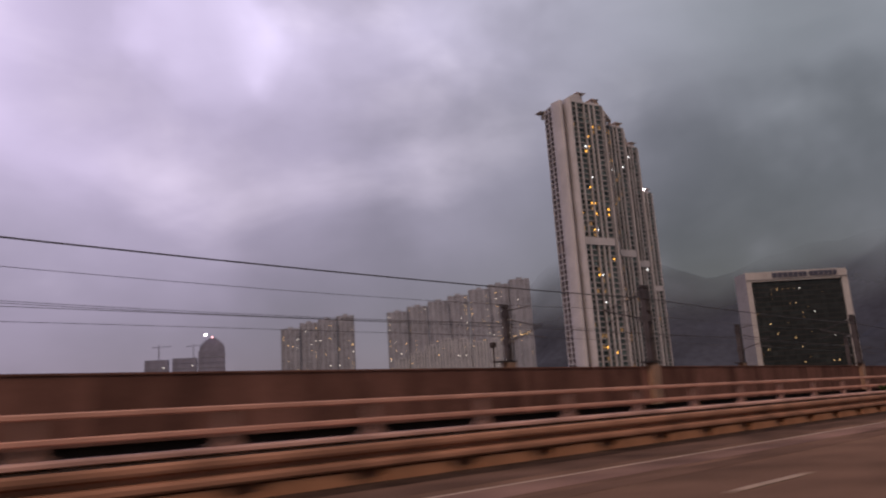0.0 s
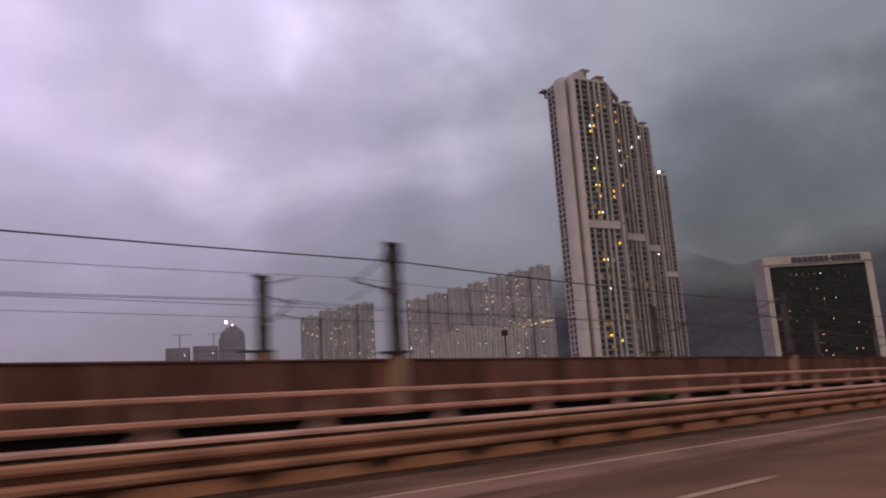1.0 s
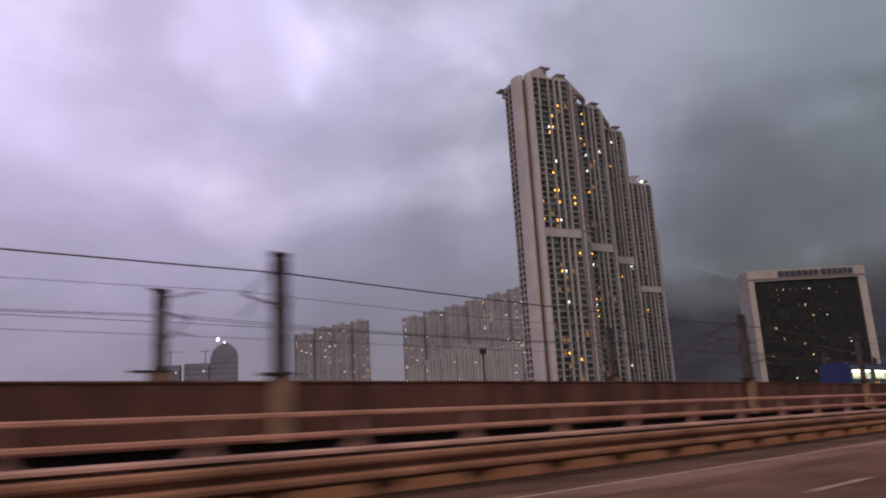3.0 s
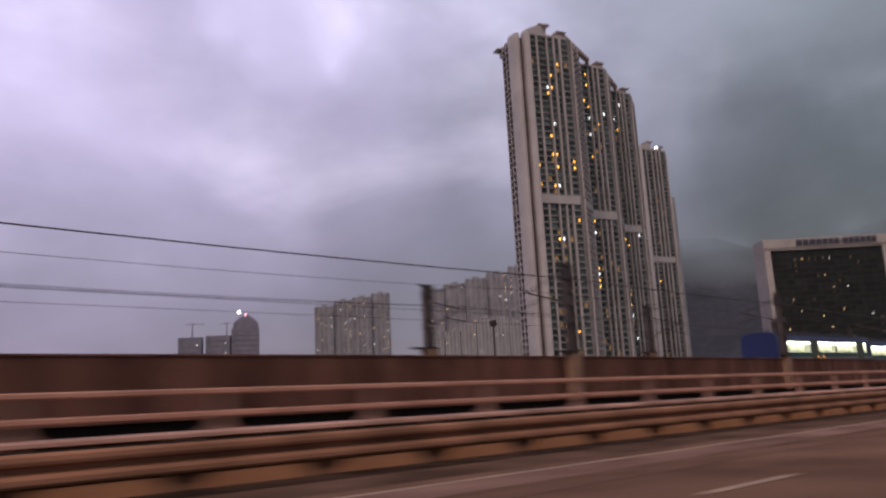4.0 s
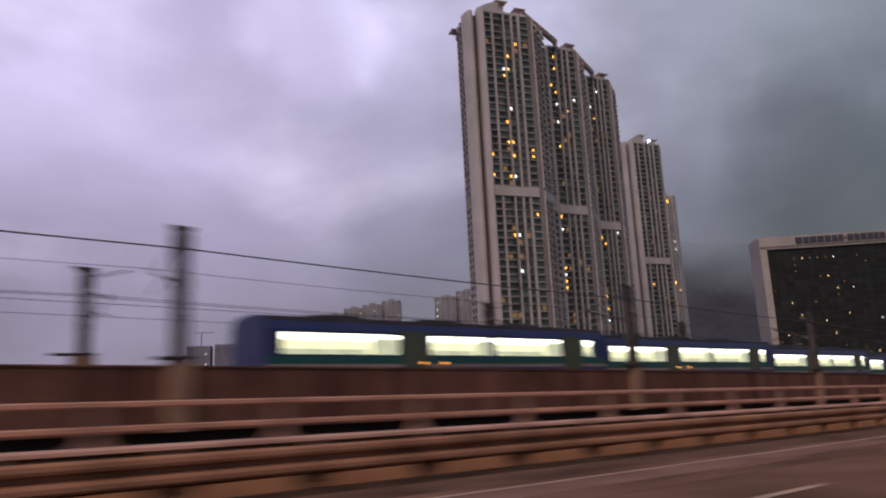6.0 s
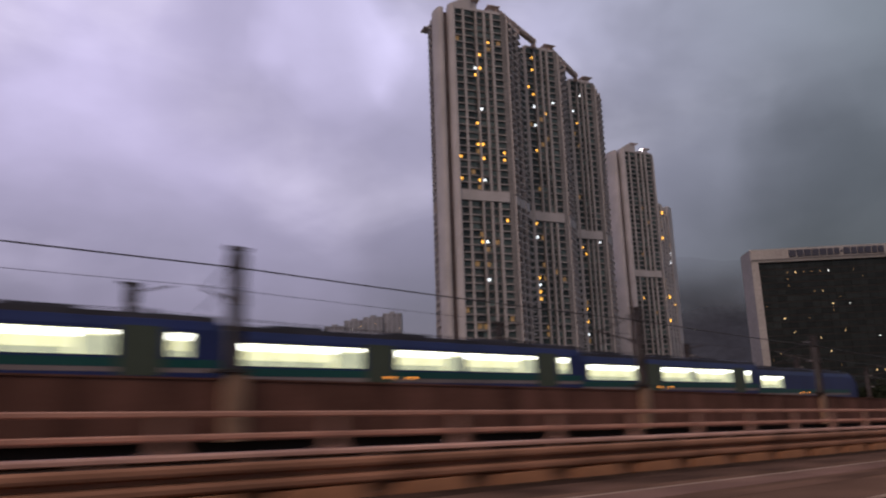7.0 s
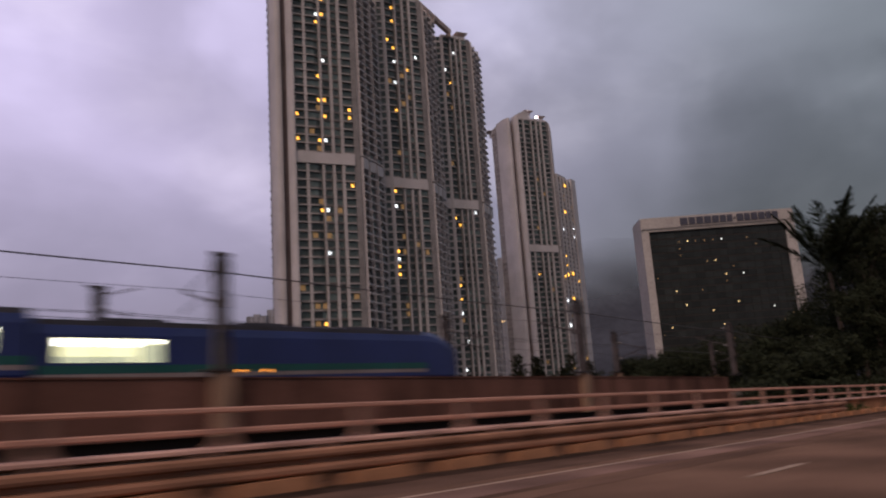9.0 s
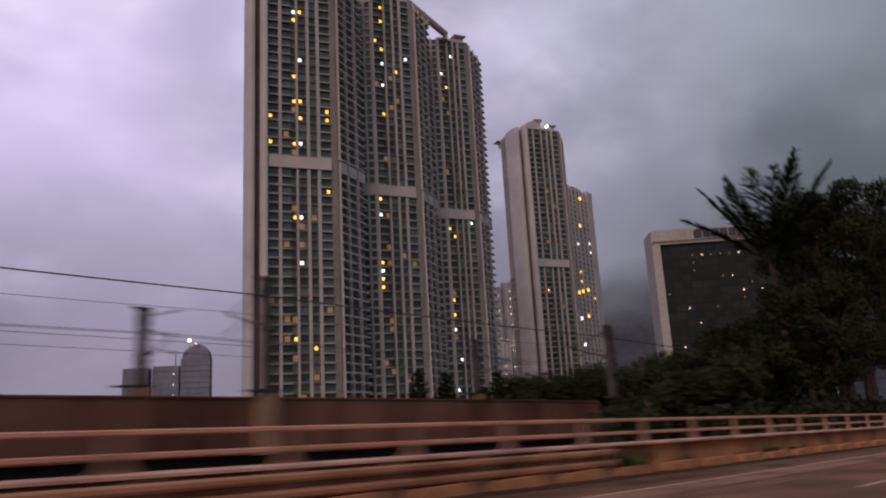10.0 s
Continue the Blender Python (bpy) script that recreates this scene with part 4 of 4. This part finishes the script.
for mat in ("far_gold", "lit_dim", "far_white"):
    bm = bmesh.new()
    box(bm, 1.6, 2.0, -0.04, 0.38, 1.2, 1.85)
    litpane[mat] = shared("lit_window", bm, mat)
for f in range(2, 20):
    for c in range(16):
        place("pane", pane, hotel, (2.0 + 3.94 * c, 0, 5.6 + 3.3 * f))
        top = f == 18 and 3 <= c <= 8
        if top or r.random() < 0.09:
            place("lit_window", litpane[r.choice(("lit_dim", "lit_dim", "far_gold", "far_white"))], hotel, (2.0 + 3.94 * c, 0, 5.6 + 3.3 * f))
for f in range(2, 21):
    bm = bmesh.new()
    box(bm, 2.0, 65.0, -0.05, 0.30, 5.35 + 3.3 * f, 5.75 + 3.3 * f)
    part("floor_edge", bm, "near_black", hotel)
# the roof sign as plain shapes
x = 17.0
for i, w in enumerate((3.4, 3.0, 3.2, 3.2, 3.0, 2.7, 2.4, 1.0, 3.0, 2.6, 2.8, 2.8, 2.4, 2.6)):
    bm = bmesh.new()
    h = 1.0 if i == 7 else 3.4
    box(bm, x, x + w, -1.75, -1.2, 74.2 + (1.2 if i == 7 else 0), 74.2 + h + (1.2 if i == 7 else 0))
    bmesh.ops.bevel(bm, geom=[e for e in bm.edges], offset=0.25, segments=1)
    part("sign_shape", bm, "sign", hotel, "dark plain sign shape")
    x += w + 0.55

# ---- hills under the cloud ----


def ridge(label, dist, az0, az1, heights, seed):
    bm = bmesh.new()
    n, k = 70, 12
    rows = []
    for i in range(n + 1):
        u = i / n
        a = radians(az0 + (az1 - az0) * u)
        p = u * (len(heights) - 1)
        j = min(int(p), len(heights) - 2)
        h = heights[j] + (heights[j + 1] - heights[j]) * (3 * (p - j) ** 2 - 2 * (p - j) ** 3)
        row = []
        for q in range(k + 1):
            w = q / k
            d = dist * (0.72 + 0.28 * w)
            c = Vector((d * math.cos(a), d * math.sin(a), 0))
            z = h * w ** 1.25 + 38 * noise.fractal(c * 0.004 + Vector((seed, 0, 0)), 1.0, 2.0, 5) * min(1, 2 * w)
            row.append(bm.verts.new((c.x, c.y, GROUND - 5 + max(z, 0))))
        rows.append(row)
    for a, b in zip(rows, rows[1:]):
        for q in range(k):
            bm.faces.new((a[q], b[q], b[q + 1], a[q + 1]))
    bmesh.ops.recalc_face_normals(bm, faces=bm.faces)
    for f in bm.faces:
        f.smooth = True
    return tagged(part("hill", bm, "hill"), label, "hill", kind="structure")


ridge("dark wooded mountainside, low cloud put in as fading alpha", 2300, 49, 5, (40, 330, 430, 400, 350, 390, 430, 460, 500), 3.0)
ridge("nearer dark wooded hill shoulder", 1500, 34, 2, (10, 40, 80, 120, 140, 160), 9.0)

# ---- trees and shrubs past the wall's end ----


def leaf_cloud(bm, centre, radius, count, size, r, squash=0.8):
    for _ in range(count):
        d = Vector((r.gauss(0, 1), r.gauss(0, 1), r.gauss(0, 1))).normalized()
        p = Vector(centre) + Vector((d.x, d.y, d.z * squash)) * radius * (0.35 + 0.65 * r.random() ** 0.5) * (0.8 + 0.4 * r.random())
        a = Vector((r.uniform(-1, 1), r.uniform(-1, 1), r.uniform(-1, 1))).normalized()
        b = a.cross(Vector((r.uniform(-1, 1), r.uniform(-1, 1), r.uniform(-1, 1)))).normalized()
        s = size * r.uniform(0.6, 1.4)
        v = [bm.verts.new(p + a * s * x + b * s * 0.5 * y) for x, y in ((-1, 0), (0, -1), (1, 0), (0, 1))]
        bm.faces.new(v)


def broad_tree(label, at, height, spread, seed, leaves=2600):
    r = random.Random(seed)
    ob = thing("tree", label, "tree", at, r.uniform(0, 360), "trees by the highway")
    bm = bmesh.new()
    top = Vector((r.uniform(-0.4, 0.4), r.uniform(-0.4, 0.4), height * 0.6))
    rod(bm, (0, 0, -0.5), top * 0.5, 0.26 * height / 9, 0.19 * height / 9, 8)
    rod(bm, top * 0.5, top, 0.19 * height / 9, 0.10 * height / 9, 8)
    tips = []
    for i in range(9):
        a = i * 2.4 + r.uniform(-0.4, 0.4)
        z = height * r.uniform(0.55, 0.92)
        tip = Vector((math.cos(a) * spread * r.uniform(0.3, 0.85), math.sin(a) * spread * r.uniform(0.3, 0.85), z))
        rod(bm, top * r.uniform(0.5, 1.0), tip, 0.07 * height / 9, 0.025, 5)
        tips.append(tip)
    part("trunk", bm, "bark", ob)
    bm = bmesh.new()
    for tip in tips + [Vector((0, 0, height * 0.85)), Vector((0, 0, height * 0.5)), Vector((spread * 0.3, 0, height * 0.32)), Vector((-spread * 0.3, 0.3, height * 0.3))]:
        leaf_cloud(bm, tip, spread * r.uniform(0.32, 0.5), leaves // 13, 0.16, r)
    part("crown", bm, "leaf", ob)
    return ob


def feathery_tree(label, at, height, seed):
    """A palm-like tree: long arching fronds fan out of the head of the trunk, each with a fringe of drooping blades."""
    r = random.Random(seed)
    ob = thing("tree", label, "tree", at, 0, "trees by the highway")
    bm = bmesh.new()
    head = Vector((-0.6, 0.2, height))
    rod(bm, (0, 0, -0.5), head * 0.5, 0.34, 0.26, 9)
    rod(bm, head * 0.5, head, 0.26, 0.16, 9)
    part("trunk", bm, "bark", ob)
    for i in range(16):
        a = i * 2.4 + r.uniform(-0.25, 0.25)
        up = 0.6 + 2.4 * ((i * 7) % 16) / 16
        ln = r.uniform(7.6, 9.8)
        d = Vector((math.cos(a), math.sin(a), up)).normalized()
        droop = ln * r.uniform(0.08, 0.16)
        bend = [head + d * ln * u + Vector((0, 0, -droop * u * u)) for u in (k / 12 for k in range(13))]
        leaf = bmesh.new()
        for p, q in zip(bend, bend[1:]):
            rod(leaf, p, q, 0.045, 0.035, 4)
        side = d.cross(Vector((0, 0, 1))).normalized()
        for j in range(170):
            u = r.uniform(0.16, 1.0)
            p = head + d * ln * u + Vector((0, 0, -droop * u * u))
            w = side * r.choice((-1, 1))
            blade = (w * 0.75 + d * 0.75 + Vector((0, 0, r.uniform(-0.55, 0.05)))).normalized()
            q = p + blade * (0.45 + 1.15 * math.sin(math.pi * min(1.0, u * 0.9 + 0.12))) * r.uniform(0.75, 1.1)
            t = blade.cross(Vector((r.uniform(-1, 1), r.uniform(-1, 1), 1))).normalized() * 0.06
            leaf.faces.new([leaf.verts.new(c) for c in (p - t, p + t, q + t * 0.3, q - t * 0.3)])
        part("frond", leaf, "leaf", ob)
    return ob


def bank(s, off, z):
    p = along(s, off, 0)
    return (p.x, p.y, p.z + z)


# an earth bank rises where the railway wall ends
bm = bmesh.new()
rows = []
for i in range(33):
    s = 262.0 + i * 6.0
    g = min(1.0, i / 3.0)
    rows.append([bm.verts.new(along(s, o, z * g - 9 * (1 - g) * (o > 14) + 0.25 * noise.noise(Vector((s * 0.2, o * 0.3, 0))))) for o, z in ((13.06, 0.2), (15, 0.5), (19, 1.2), (24, 1.9), (30, 2.2), (45, 2.0), (70, 0.5), (90, -9))])
for a, b in zip(rows, rows[1:]):
    for i in range(7):
        bm.faces.new((a[i], b[i], b[i + 1], a[i + 1]))
bmesh.ops.recalc_face_normals(bm, faces=bm.faces)
tagged(part("earth_bank", bm, "ground"), "dark planted earth bank beside the highway", "bank", kind="structure")

feathery_tree("tall dark palm-like tree with long upswept fronds", bank(292.6, 21.0, 1.0), 12.6, 5)
TREES = [(272.5, 20.0, 3.0, 1.9), (276, 20.5, 3.6, 2.2), (279.5, 20.5, 4.2, 2.5), (284, 20.5, 5.2, 2.8), (289, 20, 6.6, 3.2), (288.0, 18.6, 10.2, 2.9), (293.5, 18.2, 12.0, 3.2), (296, 19.5, 15.0, 3.6), (300.5, 19.5, 21.5, 4.4), (307, 19.5, 22.5, 4.8), (315, 19, 22.5, 5.0), (325, 19.5, 25, 6.0), (337, 20, 25, 6.5),
         (282, 26, 4.4, 2.8), (290, 27, 6.0, 3.4), (298, 27, 9, 4.0), (307, 27, 12.5, 4.6), (320, 27, 18, 5.2), (350, 20, 24, 7.0), (362, 20, 22, 7.0),
         (275, 40, 2.8, 2.4), (282, 39, 4.4, 3.0), (287, 40, 5.2, 3.4), (293, 40, 6.0, 3.8), (299, 41, 6.4, 4.0), (306, 40, 7.4, 4.4), (315, 40, 9.0, 5.0), (326, 38, 11.0, 5.4)]
for i, (s, o, h, w) in enumerate(TREES):
    broad_tree("dark leafy roadside tree past the wall" if h > 8 else "low dark rounded tree past the wall", bank(s, o, 1.0), h, w, 100 + i, 14000 if h > 18 else 6500)
# undergrowth along the foot of the trees
bm = bmesh.new()
r = random.Random(77)
for i in range(150):
    s, o = r.uniform(266, 345), r.uniform(15.5, 24)
    leaf_cloud(bm, bank(s, o, r.uniform(0.8, 2.2)), r.uniform(0.9, 1.8), 120, 0.2, r)
for i in range(60):
    s, o = r.uniform(272, 330), r.uniform(36, 44)
    leaf_cloud(bm, bank(s, o, r.uniform(1.5, 3.5)), r.uniform(1.2, 2.2), 110, 0.25, r)
tagged(part("undergrowth", bm, "leaf"), "dense dark undergrowth below the roadside trees", "shrubs", kind="stuff")
# a thin row of trees at the foot of the towers
for i in range(14):
    r = random.Random(300 + i)
    u = 62 + i * 7.5
    x, y = 330.0 + u * 0.95, 196.0 + u * 0.27 + 8 * r.random()
    broad_tree("dark tree at the foot of the towers", (x, y, GROUND), r.uniform(13, 19), r.uniform(3.5, 5), 200 + i, 1500)
# small dark conifers beyond the railway


def conifer(label, at, height, seed):
    r = random.Random(seed)
    ob = thing("conifer", label, "tree", at, r.uniform(0, 360), "conifers beyond the railway")
    bm = bmesh.new()
    rod(bm, (0, 0, -0.6), (0, 0, height), 0.2, 0.03, 7)
    part("trunk", bm, "bark", ob)
    bm = bmesh.new()
    for i in range(46):
        u = 0.12 + 0.86 * i / 46
        a = i * 2.4
        ln = height * 0.30 * (1.05 - u) * r.uniform(0.7, 1.25) + 0.25
        d = Vector((math.cos(a), math.sin(a), 0.35)).normalized()
        for j in range(34):
            p = Vector((0, 0, height * u)) + d * ln * r.uniform(0.05, 1.0)
            q = p + (d + Vector((r.uniform(-1, 1), r.uniform(-1, 1), r.uniform(-0.8, 0.8)))).normalized() * r.uniform(0.25, 0.55)
            t = (q - p).cross(Vector((r.uniform(-1, 1), r.uniform(-1, 1), 1))).normalized() * 0.09
            bm.faces.new([bm.verts.new(c) for c in (p - t, p + t, q + t * 0.4, q - t * 0.4)])
    part("crown", bm, "leaf", ob)
    return ob


for i, (ts, h) in enumerate(((291.2, 5.4), (293.6, 8.0), (296.0, 6.4), (298.5, 7.9), (303.5, 6.2), (308.6, 8.6), (311.5, 7.4))):
    conifer("small dark conifer beyond the railway wall", bank(ts, 60 + 1.5 * (i % 2), 0.9), h, 400 + i)
# weeds rooted in the joints of the parapet


def weed_tuft(label, at, seed, size, mat="weed"):
    bm = bmesh.new()
    r = random.Random(seed)
    for i in range(90):
        a = r.uniform(0, math.tau)
        d = Vector((math.cos(a) * 0.9, math.sin(a) * 0.5, r.uniform(0.3, 1.0))).normalized()
        w = d.cross(Vector((0, 0, 1))).normalized() * 0.02 * size
        p = Vector((r.uniform(-0.35, 0.35), r.uniform(-0.06, 0.06), 0)) * size
        q = p + d * r.uniform(0.12, 0.32) * size
        bm.faces.new([bm.verts.new(c) for c in (p - w * 0.5, p + w * 0.5, q + w, q + d * 0.08 * size, q - w)])
    ob = tagged(part("weed_tuft", bm, mat), label, "weed", group="weeds by the parapet")
    ob.location = at


weed_tuft("green weed tuft growing beside the parapet rail", along(39.7, 12.42, 0.90), 12, 1.0)
weed_tuft("green weed tuft at the end of the guardrail", along(251.9, 12.25, 0.05), 13, 2.4)
for i, (ws, size) in enumerate(((255.6, 1.2), (259.9, 1.0), (262.4, 1.6), (265.3, 1.3))):
    weed_tuft("dry yellowish weed tuft between the kerb blocks", along(ws, 12.2, 0.02), 20 + i, size)
# a tall lamp mast beyond the railway
px, py, pz = 480.8, 467.1, 53.8
ob = thing("high_mast_lamp", "tall slender dark mast with a bulky lamp head", "lamp mast", (px, py, GROUND), 40)
bm = bmesh.new()
rod(bm, (0, 0, 0), (0, 0, pz - GROUND), 1.1, 0.7, 10)
part("pole", bm, "mast", ob)
bm = bmesh.new()
rod(bm, (0, 0, pz - GROUND - 2.0), (0, 0, pz - GROUND + 2.2), 2.6, 3.0, 12)
rod(bm, (0, 0, pz - GROUND + 2.2), (0, 0, pz - GROUND + 3.0), 3.0, 1.2, 12)
part("lamp_head", bm, "steel", ob)
